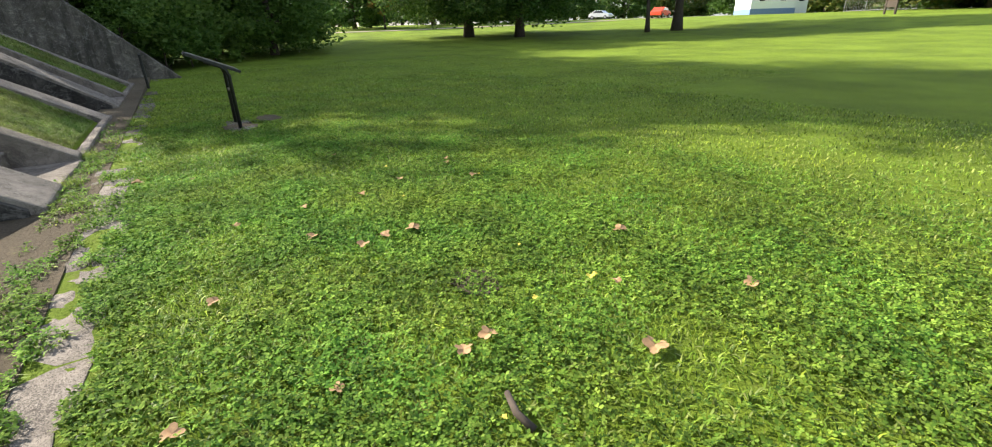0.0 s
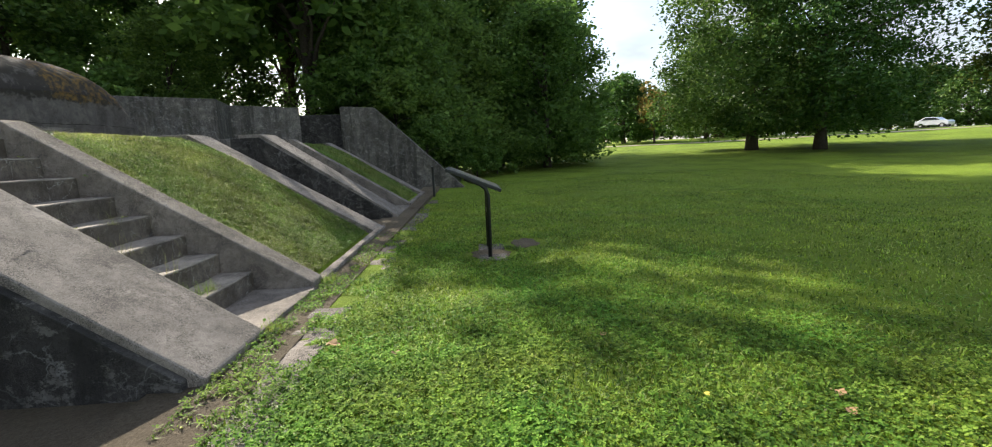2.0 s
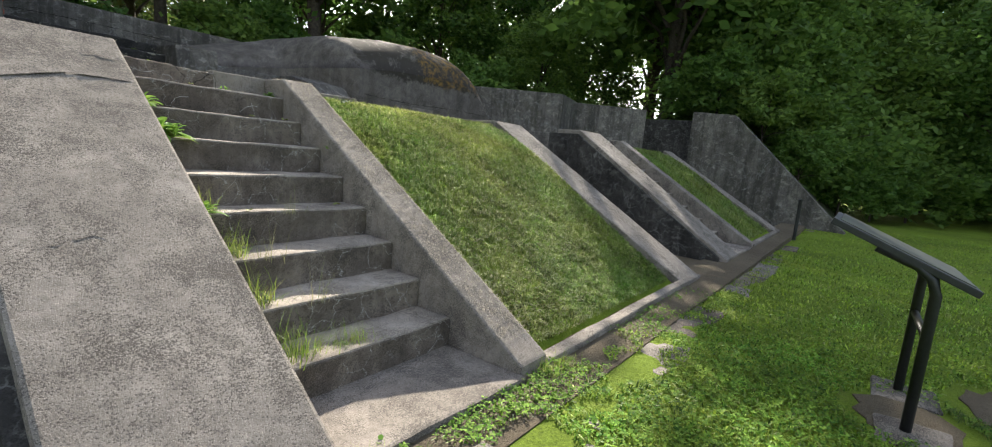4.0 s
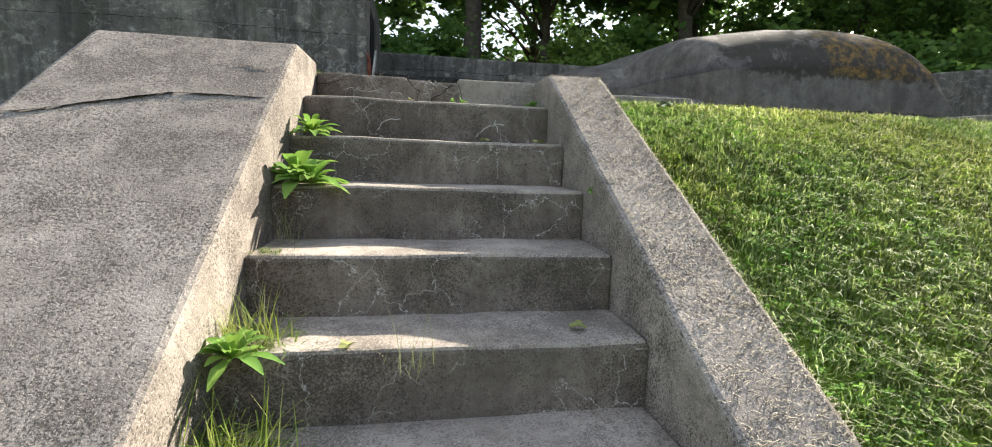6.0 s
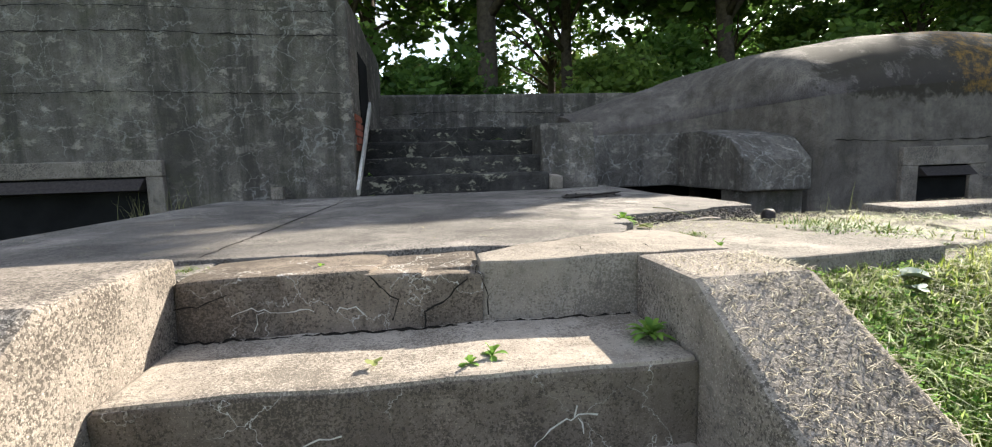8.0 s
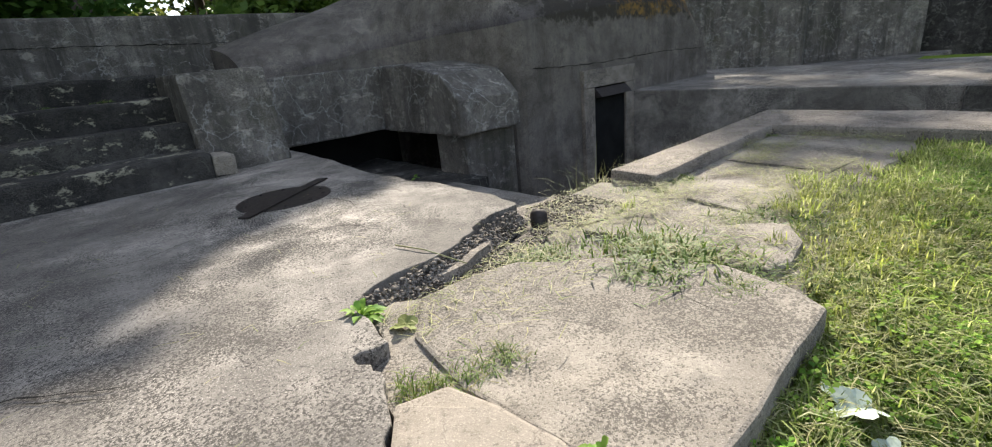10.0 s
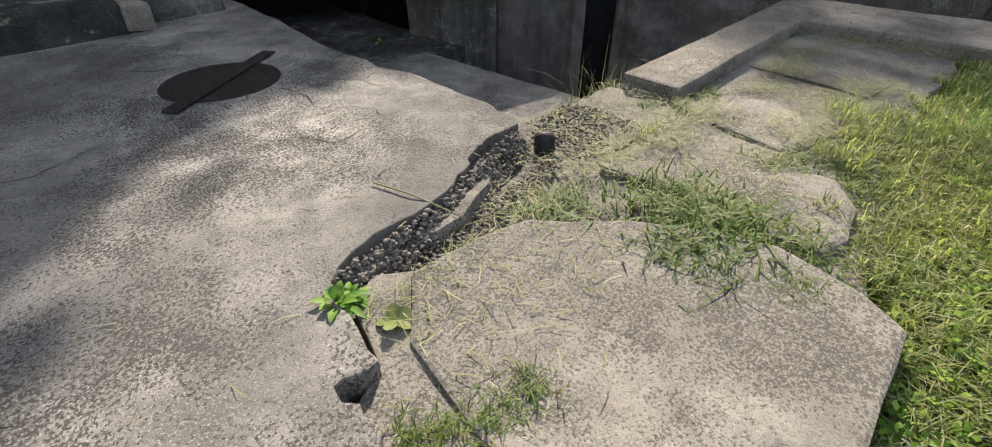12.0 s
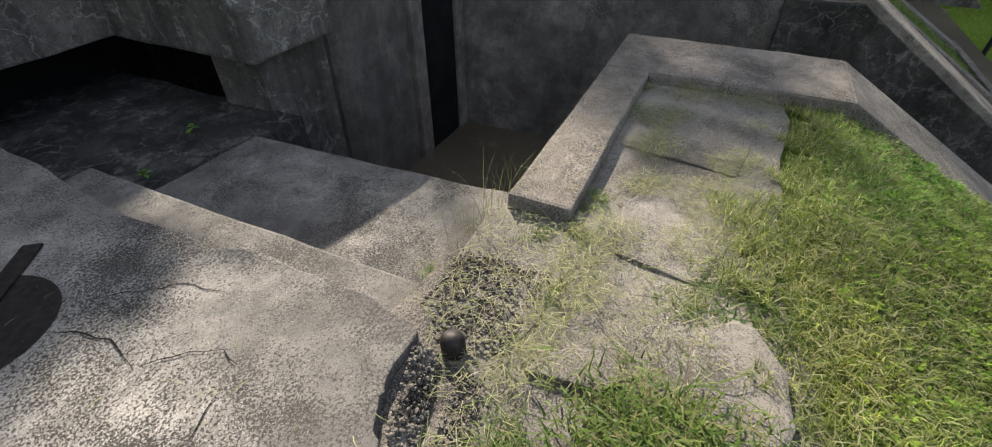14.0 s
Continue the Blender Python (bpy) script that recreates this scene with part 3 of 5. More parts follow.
ob = part("slab_5", prism_bm([(9.62, 6.45), (9.70, 6.25), (9.94, 6.17), (10.18, 6.24), (10.22, 6.40), (10.08, 6.66), (9.70, 6.66)], 1.5, 1.795, "z", 0.01, 5, 0.05, 6), C_RUBBLE)
tagged(ob, "crumbling dark rubble concrete at the step", "rubble", kind="structure")
ob = part("slab_6", prism_bm([(8.78, 6.14), (9.10, 6.16), (9.30, 6.22), (9.45, 6.18), (9.66, 6.30), (9.66, 6.52), (9.45, 6.46), (9.05, 6.30)], 1.5, 1.788, "z", 0.01, 5, 0.012, 9), C_RUBBLE)
tagged(ob, "broken rubble along the platform edge", "rubble", kind="structure")


slab("joint_fill", [(8.53, 5.75), (8.66, 5.705), (8.71, 5.72), (8.76, 5.98), (8.90, 6.16), (8.80, 6.23), (8.70, 6.15), (8.66, 5.97), (8.57, 5.93)], 1.836, 0.25, C_SLAB, "earth and litter filling the joint between slab and platform", 19, 0.006)


def rubble_mesh(name, places, seed):
    """Broken lumps of aggregate, each an uneven little stone."""
    rng = np.random.default_rng(seed)
    bm = bmesh.new()
    bmesh.ops.create_icosphere(bm, subdivisions=1, radius=1)
    ball = np.array([v.co[:] for v in bm.verts])
    tri = np.array([[v.index for v in f.verts] for f in bm.faces])
    bm.free()
    at = np.array(places)
    n, k = len(at), len(ball)
    c = (ball[None] + rng.uniform(-0.28, 0.28, (n, k, 3))) * rng.uniform([0.7, 0.6, 0.4], [1.4, 1.1, 0.8], (n, 3))[:, None]
    a = rng.uniform(0, 2 * np.pi, n)[:, None]
    x, y = c[..., 0] * np.cos(a) - c[..., 1] * np.sin(a), c[..., 0] * np.sin(a) + c[..., 1] * np.cos(a)
    v = np.stack([x, y, c[..., 2]], -1) * at[:, 3][:, None, None] + at[:, None, :3]
    q = (tri[None] + np.arange(n)[:, None, None] * k).reshape(-1, 3)
    return new(name, raw_mesh(name, v.reshape(-1, 3), q, C_RUBBLE))


rr = random.Random(31)
lumps = []
for i in range(3000):
    f = rr.random()
    if i % 5 == 2:
        bx = 8.80 + 0.85 * f
        lumps.append((bx, 6.14 + 0.10 * f + 0.10 * rr.random(), 1.806 + rr.uniform(-0.008, 0.010), rr.choice((0.003, 0.004, 0.006, 0.008))))
        continue
    if i % 5 < 2:
        bx = 8.70 + 0.95 * f
        edge = 6.25 + 0.06 * min(1, f * 2.5) + 0.19 * max(0, f - 0.4) / 0.6
        out = rr.random()
        bx, by = bx + 0.02 * out, edge - 0.075 * out
        lumps.append((bx, by, P - 0.012 - 0.075 * out + rr.uniform(-0.006, 0.006), rr.choice((0.004, 0.005, 0.007, 0.010))))
        continue
    else:
        bx, by = 9.74 + 0.42 * f, 6.24 + 0.36 * rr.random()
    lumps.append((bx + rr.uniform(-0.03, 0.03), by, 1.798 + rr.uniform(-0.010, 0.010), rr.choice((0.003, 0.004, 0.005, 0.007, 0.009))))
tagged(rubble_mesh("rubble", lumps, 5), "loose crumbled aggregate along the broken platform edge", "rubble", kind="stuff")
tagged(part("coping_1", box_bm(10.51, 12.20, 6.262, 6.56, 1.3, 1.862, 0.02, 4, 0.008, 21), C_TOP), "concrete coping block along the edge of the pit", "coping", kind="structure")
tagged(part("coping_2", prism_bm([(12.21, 5.04), (12.99, 5.04), (12.96, 6.56), (12.21, 6.565)], G - 0.5, 1.866, "z", 0.025, 4, 0.007, 22), C_TOP), "broad concrete coping across the end of the bank", "coping", kind="structure")
tagged(part("wall_pit_near", box_bm(11.10, 12.3, 6.40, 6.545, G - 0.6, 1.7, 0.0, 3, 0.01, 3), C_DARK), "dark concrete wall of the pit", "wall", kind="structure")

# pit
tagged(part("pit_floor", box_bm(10.0, 14.8, 1.5, 9.4, G - 0.6, G - 0.02, 0.0, 4, 0.02, 3), DIRT), "earth floor of the sunken pit and its way out", "floor", kind="structure")
tagged(part("pit_floor_2", box_bm(2.0, 5.95, 1.5, 9.4, G - 0.6, G - 0.03, 0.0, 4, 0.02, 3), DIRT), "earth and concrete floor of the next pit", "floor", kind="structure")
plat2 = part("platform_2", box_bm(14.70, 18.4, 5.1, 12.0, G - 0.5, P - 0.02, 0.02, 4, 0.008, 2.0), C_PLAT)
tagged(plat2, "second concrete gun platform with a dark side wall", "platform", kind="structure")
tagged(part("platform_3", box_bm(18.4, 25.4, 6.6, 12.0, G - 0.5, 1.6, 0.02, 3, 0.008, 2.0), C_PLAT), "far concrete gun platform", "platform", kind="structure")

# upper steps and walls at the back of platform one
ust = empty("upper_staircase", (7.9, 9.5, P))
inv = ust.matrix_world.inverted()
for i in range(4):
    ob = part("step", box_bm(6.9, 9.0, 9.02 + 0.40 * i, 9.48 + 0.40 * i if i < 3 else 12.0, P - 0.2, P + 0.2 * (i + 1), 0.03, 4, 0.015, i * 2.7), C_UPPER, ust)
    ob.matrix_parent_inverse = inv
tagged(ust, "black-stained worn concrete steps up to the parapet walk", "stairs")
tagged(part("wall_pillar", prism_bm([(9.22, P - 0.6), (9.22, P + 0.05), (9.40, 2.66), (12.0, 2.66), (12.0, P - 0.6)], 8.98, 9.64, "x", 0.03, 4, 0.008, 4), C_WALL), "squat concrete pier beside the upper steps", "wall", kind="structure")
tagged(part("wall_bay_back", box_bm(9.6, 11.45, 10.5, 12.0, 1.80, 2.56, 0.02, 4, 0.008, 5), C_BAY), "concrete wall over a dark undercut", "wall", kind="structure")
tagged(part("wall_bay_side", prism_bm([(8.95, 1.78), (8.95, 2.15), (9.25, 2.42), (9.9, 2.56), (12.0, 2.56), (12.0, 1.78)], 11.32, 12.2, "x", 0.03, 4, 0.01, 6), C_BAY), "bevelled concrete wall at the side of the bay", "wall", kind="structure")
tagged(part("bay_pier", box_bm(11.45, 12.2, 9.08, 9.6, G - 0.5, 1.80, 0.02, 3, 0.008, 7), C_WALL), "pale weathered concrete pier under the bay wall", "pier", kind="structure")
# black block added behind the undercut, painting the shade of its depth
tagged(part("bay_void", box_bm(9.7, 11.9, 11.2, 11.9, 1.2, 1.9, 0), SHADE_BLACK), "black block painting the shade in the hollow under the wall", "hollow", kind="structure")
tagged(part("wall_rear", box_bm(6.0, 16.0, 11.95, 12.5, G - 0.5, 3.36, 0.04, 4, 0.012, 8), C_WALL), "long weathered concrete parapet wall", "wall", kind="structure")
tagged(part("wall_block", box_bm(-6.0, 6.90, 8.97, 12.3, G - 0.5, 3.95, 0.06, 5, 0.012, 12), C_WALL), "tall stained concrete blockhouse wall with a rounded corner", "wall", kind="structure")


def dome():
    """The great rounded concrete traverse."""
    xs, ys = np.linspace(0, 1, 61), np.linspace(0, 1, 49)
    x0, x1, y0, y1, base = 9.9, 17.2, 9.08, 14.8, 1.9
    verts, faces = [], []
    nx, ny = len(xs), len(ys)
    for i, u in enumerate(xs):
        for j, w in enumerate(ys):
            x, y = x0 + (x1 - x0) * u, y0 + (y1 - y0) * w
            t = min(1.0, max(0.0, (x - 11.55) / 0.9))
            yf = y0 + 1.75 * (1 - t * t * (3 - 2 * t))
            y = yf + (y1 - yf) * w
            ridge = 4.0
            a = abs(x - 14.9) / (4.8 if x < 14.9 else 2.3)
            left = max(0.0, 1 - 0.55 * a ** 1.6) if x < 14.9 else max(0.0, 1 - 0.95 * a ** 4)
            fr = (y - yf) / 1.7
            front = 1.0 if fr >= 1 else 0.56 + 0.44 * math.sqrt(max(0, 1 - (1 - fr) ** 2))
            bk = max(0.0, (y - 11.6) / 3.2)
            back = max(0.0, 1 - bk ** 2.4)
            z = base + (ridge - base) * (0.18 + 0.82 * left) * front * back
            n = noise.noise(Vector((x * 1.3, y * 1.3, 0))) * 0.025
            verts.append((x, y, z + n))
    for i in range(nx - 1):
        for j in range(ny - 1):
            faces.append((i * ny + j, (i + 1) * ny + j, (i + 1) * ny + j + 1, i * ny + j + 1))
    ring = [i * ny for i in range(nx)] + [(nx - 1) * ny + j for j in range(1, ny)] + [i * ny + ny - 1 for i in reversed(range(nx - 1))] + [j for j in reversed(range(1, ny - 1))]
    low = len(verts)
    for r in ring:
        x, y, _ = verts[r]
        verts.append((x, y, G - 0.5 if x > 12.1 or y > 12 else 2.3))
    for k in range(len(ring)):
        k2 = (k + 1) % len(ring)
        faces.append((ring[k], ring[k2], low + k2, low + k))
    ob = link_mesh("dome", verts, faces, C_DOME, None, True)
    for p in ob.data.polygons:
        p.use_smooth = p.index < (nx - 1) * (ny - 1)
    tagged(ob, "great rounded concrete traverse with dark lichen and rusty moss", "bunker", kind="structure")


dome()


def door_frame(x0, x1, y, z0, z1, w, label):
    e = empty("bunker_window", ((x0 + x1) / 2, y, z0))
    inv = e.matrix_world.inverted()
    # the opening is no hole: a black sheet on the wall paints its shade
    for nm, bm, m in (("void", box_bm(x0, x1, y - 0.012, y + 0.02, z0, z1, 0.001), SHADE_BLACK),
                      ("jamb", box_bm(x0 - w, x0, y - 0.05, y + 0.02, z0, z1, 0.012, 2, 0.006), C_TOP),
                      ("jamb", box_bm(x1, x1 + w, y - 0.05, y + 0.02, z0, z1, 0.012, 2, 0.006), C_TOP),
                      ("lintel", box_bm(x0 - w, x1 + w, y - 0.055, y + 0.02, z1, z1 + w, 0.012, 3, 0.006), C_TOP),
                      ("hood", prism_bm([(y - 0.16, z1 - 0.13), (y - 0.05, z1 - 0.02), (y - 0.02, z1 - 0.02), (y - 0.02, z1 - 0.15)], x0 + 0.01, x1 - 0.01, "x", 0.006), RUST)):
        ob = part(nm, bm, m, e)
        ob.matrix_parent_inverse = inv
    tagged(e, label, "window")


door_frame(13.74, 14.50, 9.07, G - 0.1, 2.02, 0.23, "opening with its shade painted as a black sheet, framed in pale concrete under a rusty hood")
door_frame(3.5, 4.88, 8.96, 0.6, 2.17, 0.16, "low opening with its shade painted as a black sheet, framed in pale concrete with an iron hood")

# far walls to the right


def wall_run(name, pts, top, thick, m, label):
    bm = bmesh.new()
    cols = []
    for i, (x, y) in enumerate(pts):
        a = Vector(pts[max(0, i - 1)])
        b = Vector(pts[min(len(pts) - 1, i + 1)])
        d = (b - a).normalized()
        n = Vector((-d.y, d.x))
        cols.append([bm.verts.new((x, y, G - 0.5)), bm.verts.new((x, y, top)), bm.verts.new((x + n.x * thick, y + n.y * thick, top)), bm.verts.new((x + n.x * thick, y + n.y * thick, G - 0.5))])
    for c, d in zip(cols, cols[1:]):
        for k in range(4):
            bm.faces.new((c[k], c[(k + 1) % 4], d[(k + 1) % 4], d[k]))
    bm.faces.new(cols[0]), bm.faces.new(list(reversed(cols[-1])))
    bmesh.ops.recalc_face_normals(bm, faces=bm.faces)
    bevelled(bm, 0.03)
    return tagged(part(name, bm, m), label, "wall", kind="structure")


wall_run("wall_far_parapet", [(15.6, 12.0), (17.8, 11.8), (20.4, 8.5), (22.6, 9.1), (24.6, 7.1)], 3.5, 0.6, C_WALL, "angled concrete parapet of the far emplacement")
ob = part("wall_far_wing", prism_bm([(0.1, G - 0.7), (0.1, -0.36), (4.1, 3.5), (5.65, 3.6), (5.65, G - 0.7)], 25.7, 26.3, "x", 0.03, 4, 0.01, 3), C_WALL)
tagged(ob, "far concrete wing wall sloping down to the lawn", "wall", kind="structure")
# wall added to fill the dark gap, its shade given by the dark concrete
tagged(part("wall_far_gap", box_bm(26.2, 26.8, 5.5, 9.5, G - 0.5, 3.3, 0.02), C_DARK), "added wall closing the far gap, shade put into its dark colour", "wall", kind="structure")
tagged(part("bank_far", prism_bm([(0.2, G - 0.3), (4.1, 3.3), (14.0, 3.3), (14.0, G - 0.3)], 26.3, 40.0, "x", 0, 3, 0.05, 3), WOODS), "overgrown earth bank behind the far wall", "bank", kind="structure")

# ---- trees ----


def crown_mesh(name, seed, rx, rz, z0, leaves, clumps, size, material, egg=False, gap=0.35, shift=(0, 0), clump=(0.10, 0.24)):
    """Leaves in clumps over an uneven ellipsoid."""
    rng = np.random.default_rng(seed)
    d = rng.normal(size=(clumps, 3))
    d /= np.linalg.norm(d, axis=1)[:, None]
    d[:, 2] = np.where(d[:, 2] < -0.75, -d[:, 2], d[:, 2])
    r = rng.uniform(0.25, 1.0, clumps) ** 0.45
    lump = 1 + gap * np.sin(d[:, 0] * 4 + seed) * np.cos(d[:, 1] * 5 + seed * 2) + rng.normal(0, 0.08, clumps)
    c = d * (r * lump)[:, None] * [rx, rx, rz] + [0, 0, z0 + rz]
    if egg:
        h = rng.uniform(0, 1, clumps) ** 1.15
        prof = np.minimum(1, 0.72 + h * 2.2) * (1 - h ** 2.6) ** 0.62
        th = rng.uniform(0, 2 * np.pi, clumps)
        rr = rx * prof * rng.uniform(0.12, 1, clumps) ** 0.42 * (1 + gap * 0.5 * np.sin(th * 3 + seed) * np.cos(h * 7 + seed) + rng.normal(0, 0.06, clumps))
        c = np.stack([rr * np.cos(th), rr * np.sin(th), z0 + 0.5 + h * (2 * rz - 1.0)], -1)
    c = c + np.array([shift[0], shift[1], 0]) * np.clip((c[:, 2:3] - z0) / (0.6 * rz), 0, 1)
    k = rng.integers(0, clumps, leaves)
    cr = rng.uniform(*clump, clumps) * rx
    off = rng.normal(size=(leaves, 3)) * cr[k][:, None] * [0.62, 0.62, 0.42]
    p = c[k] + off
    p[:, 2] = np.maximum(p[:, 2], z0 * 0.6)
    a = rng.normal(size=(leaves, 3))
    a[:, 2] *= 0.5
    a /= np.linalg.norm(a, axis=1)[:, None]
    b = rng.normal(size=(leaves, 3))
    b -= a * (a * b).sum(1)[:, None]
    b /= np.linalg.norm(b, axis=1)[:, None]
    s = size * rng.uniform(0.6, 1.4, leaves)[:, None]
    v = np.stack([p - a * s, p + b * s * 0.55, p + a * s, p - b * s * 0.55], 1).reshape(-1, 3)
    q = np.arange(leaves * 4).reshape(-1, 4)
    return raw_mesh(name, v, q, material), c


def trunk_mesh(name, seed, height, radius, targets, lean=(0, 0), sides=9):
    rng = random.Random(seed)
    verts, faces = [], []
    pts, rad = [], []
    n = 9
    for i in range(n):
        f = i / (n - 1)
        pts.append(Vector((lean[0] * f * f * height + rng.uniform(-0.12, 0.12) * f, lean[1] * f * f * height + rng.uniform(-0.12, 0.12) * f, f * height - 0.25)))
        rad.append(radius * (1.55 if i == 0 else 1.05 - 0.85 * f))
    tube(verts, faces, pts, rad, sides)
    for c in targets:
        c = Vector(c)
        f = min(0.9, max(0.22, (c.z / height) * 0.62))
        k = f * (n - 1)
        i = int(k)
        s = pts[i].lerp(pts[min(i + 1, n - 1)], k - i)
        r = rad[i] * 0.5
        mid = s.lerp(c, 0.5) + Vector((rng.uniform(-0.3, 0.3), rng.uniform(-0.3, 0.3), rng.uniform(0.1, 0.6)))
        tube(verts, faces, [s, s.lerp(mid, 0.5) + Vector((0, 0, 0.1)), mid, c], [r, r * 0.75, r * 0.5, 0.02], 5)
    me = bpy.data.meshes.new(name)
    me.from_pydata([tuple(v) for v in verts], [], faces)
    me.materials.append(BARK)
    for p in me.polygons:
        p.use_smooth = True
    return me


def tree_proto(seed, height, rx, z0, leaves, clumps, size, material, radius, lean=(0, 0), gap=0.35, limbs=12, label="", category="tree", name="tree", egg=False, shift=(0, 0), clump=(0.10, 0.24)):
    rz = (height - z0) / 2
    crown, centres = crown_mesh("crown", seed, rx, rz, z0, leaves, clumps, size, material, egg, gap, shift, clump)
    if lean != (0, 0):
        co = np.empty(len(crown.vertices) * 3, np.float32)
        crown.vertices.foreach_get("co", co)
        co = co.reshape(-1, 3)
        co[:, 0] += lean[0] * (co[:, 2] / height) ** 2 * height
        co[:, 1] += lean[1] * (co[:, 2] / height) ** 2 * height
        crown.vertices.foreach_set("co", co.ravel())
        centres = centres + np.stack([lean[0] * (centres[:, 2] / height) ** 2 * height, lean[1] * (centres[:, 2] / height) ** 2 * height, 0 * centres[:, 2]], -1)
    e = empty(name)
    t = new("trunk", trunk_mesh("trunk", seed, height * 0.86, radius, centres[:limbs], lean))
    t.parent = e
    c = new("crown", crown)
    c.parent = e
    return tagged(e, label, category)


def place(proto, x, y, s=1.0, rz=0.0, z=None, sz=None):
    z = float(ground_z(x, y)) if z is None else z
    m = pose(x, y, z, 0, 0, rz) @ Matrix.Diagonal((s, s, sz or s, 1))
    proto_used = proto.get("placed")
    if not proto_used:
        proto["placed"] = 1
        proto.matrix_world = m
        return proto
    ob = copy_thing(proto, m)
    return ob


THICK = tree_proto(51, 19, 4.5, 3.0, 60000, 1400, 0.19, LEAF_DK, 0.30, lean=(-0.124, 0.156), gap=0.03, clump=(0.04, 0.09), label="tall dense woodland tree behind the parapet wall")
BROAD = tree_proto(3, 22, 8.5, 1.6, 60000, 460, 0.16, LEAF, 0.42, egg=True, limbs=16, clump=(0.09, 0.17), label="broad full-leaved shade tree on the lawn")
BROAD2 = tree_proto(8, 22, 8.0, 3.8, 64000, 520, 0.15, LEAF_Y, 0.40, gap=0.4, egg=True, limbs=22, shift=(-2.0, -3.2), clump=(0.08, 0.17), label="broad shade tree with leaves turning yellow")
BELT = tree_proto(41, 11, 5.6, 0.2, 9000, 150, 0.30, LEAF, 0.3, gap=0.5, egg=True, label="leafy tree in the far belt of trees")
BELT2 = tree_proto(43, 12, 5.2, 0.2, 9000, 150, 0.30, LEAF_Y, 0.3, gap=0.6, egg=True, label="yellowing tree in the far belt of trees")
TALL = tree_proto(5, 19, 5.0, 3.0, 12500, 210, 0.21, LEAF_DK, 0.30, gap=0.15, label="tall dark woodland tree behind the battery")
TALL2 = tree_proto(12, 16, 4.6, 2.4, 10500, 170, 0.20, LEAF, 0.24, gap=0.5, label="leafy woodland tree behind the parapet")
DENSE = tree_proto(17, 13, 5.4, 0.6, 30000, 340, 0.165, LEAF_DK, 0.26, egg=True, label="dense dark tree with branches down to the ground")
AIRY = tree_proto(21, 16, 3.6, 5.0, 3600, 90, 0.19, LEAF, 0.20, lean=(0.08, 0.14), gap=0.5, limbs=30, label="thin leaning tree with sparse leaves")
SMALL = tree_proto(25, 6.0, 2.0, 1.6, 3500, 80, 0.15, LEAF_AU, 0.13, label="small tree in yellow autumn leaf")
BUSH = tree_proto(29, 2.6, 1.7, 0.0, 5000, 90, 0.11, LEAF_DK, 0.05, label="dense green shrub on the bank", category="shrub", name="shrub")


def along(px, dist):
    """A place out on the lawn by bearing and distance from the walk's start."""
    h, r = Vector((0.858, -0.513)), Vector((-0.513, -0.858))
    d = h + r * ((px - 784) / 762)
    return 1.3 + d.x * dist, -0.34 + d.y * dist


# lawn trees
place(BROAD, *along(768, 52), 1.0, 20)
place(BROAD, *along(845, 50), 0.92, 140)
place(BROAD2, *along(1085, 50), 1.05, 0)
place(AIRY, *along(1040, 49), 1.0, 0)
place(SMALL, *along(643, 72), 1.25, 30)
place(BROAD, *along(715, 84), 0.75, 200)
place(BROAD, *along(735, 92), 0.8, 260)
place(DENSE, *along(470, 37), 0.95, 10)
place(DENSE, *along(430, 42), 1.1, 100)
place(TALL, *along(455, 47), 1.1, 60)
place(TALL, *along(380, 50), 1.15, 160)
# far belt of trees
rngt = random.Random(4)
for i, px in enumerate(range(560, 1960, 40)):
    d = rngt.uniform(112, 135) if i % 2 else rngt.uniform(126, 150)
    if 930 < px < 1130:
        d = d + 25
    place((BELT, BELT2, BELT)[i % 3], *along(px + rngt.uniform(-15, 15), d), rngt.uniform(0.9, 1.25), rngt.uniform(0, 360))
place(BELT, 75.6, -23.3, 0.9, 40)
for px, d, s in ((1470, 66, 0.95), (1560, 60, 1.15), (1690, 62, 1.2), (1400, 84, 0.85), (1300, 100, 1.0), (1350, 96, 0.95)):
    place(BELT2, *along(px, d), s, px)
# woods behind the battery and beyond the far wall
WOOD = [(TALL, -9, 17, 1.0), (TALL2, -4, 20, 1.0), (TALL, 1, 17, 0.95), (TALL2, 5, 21, 1.0), (TALL, 9.5, 18.5, 1.0), (TALL2, 13, 22, 1.05), (THICK, 17.58, 18.74, 1.0),
        (TALL2, 21.5, 25, 0.95), (TALL2, 27, 21, 0.72), (TALL, 24, 31, 0.8), (TALL, 33, 27, 0.8), (TALL2, 38, 21, 0.95), (TALL, 32.25, 8.95, 1.32), (TALL, 36.5, 8.5, 1.35),
        (TALL, 41, 13, 1.1), (DENSE, 33, 4.5, 0.95), (DENSE, 38.5, 2.0, 1.0), (TALL, 44, 5, 1.1), (TALL, 48, 16, 1.2), (TALL2, 50, 0, 1.0), (DENSE, 47, -3, 1.0),
        (TALL, -15, 22, 1.1), (TALL, 5, 30, 1.1), (TALL2, 15, 32, 1.1), (TALL, 42, 30, 1.1), (TALL, 56, 8, 1.2), (TALL, -2, 28, 1.1)]
WOOD += [(DENSE, 24, 24, 0.5), (DENSE, 31, 21, 0.55), (DENSE, 36, 16, 0.8), (DENSE, 29, 15, 0.55), (DENSE, 42, 8, 0.9)]
WOOD += [(BELT2, -24 + 7.5 * k, 52 + 5 * (k % 3), 0.75 + 0.1 * (k % 2)) for k in range(11)]
for i, (pr, x, y, s) in enumerate(WOOD):
    place(pr, x, y, s, 0 if pr is THICK else i * 77 % 360)
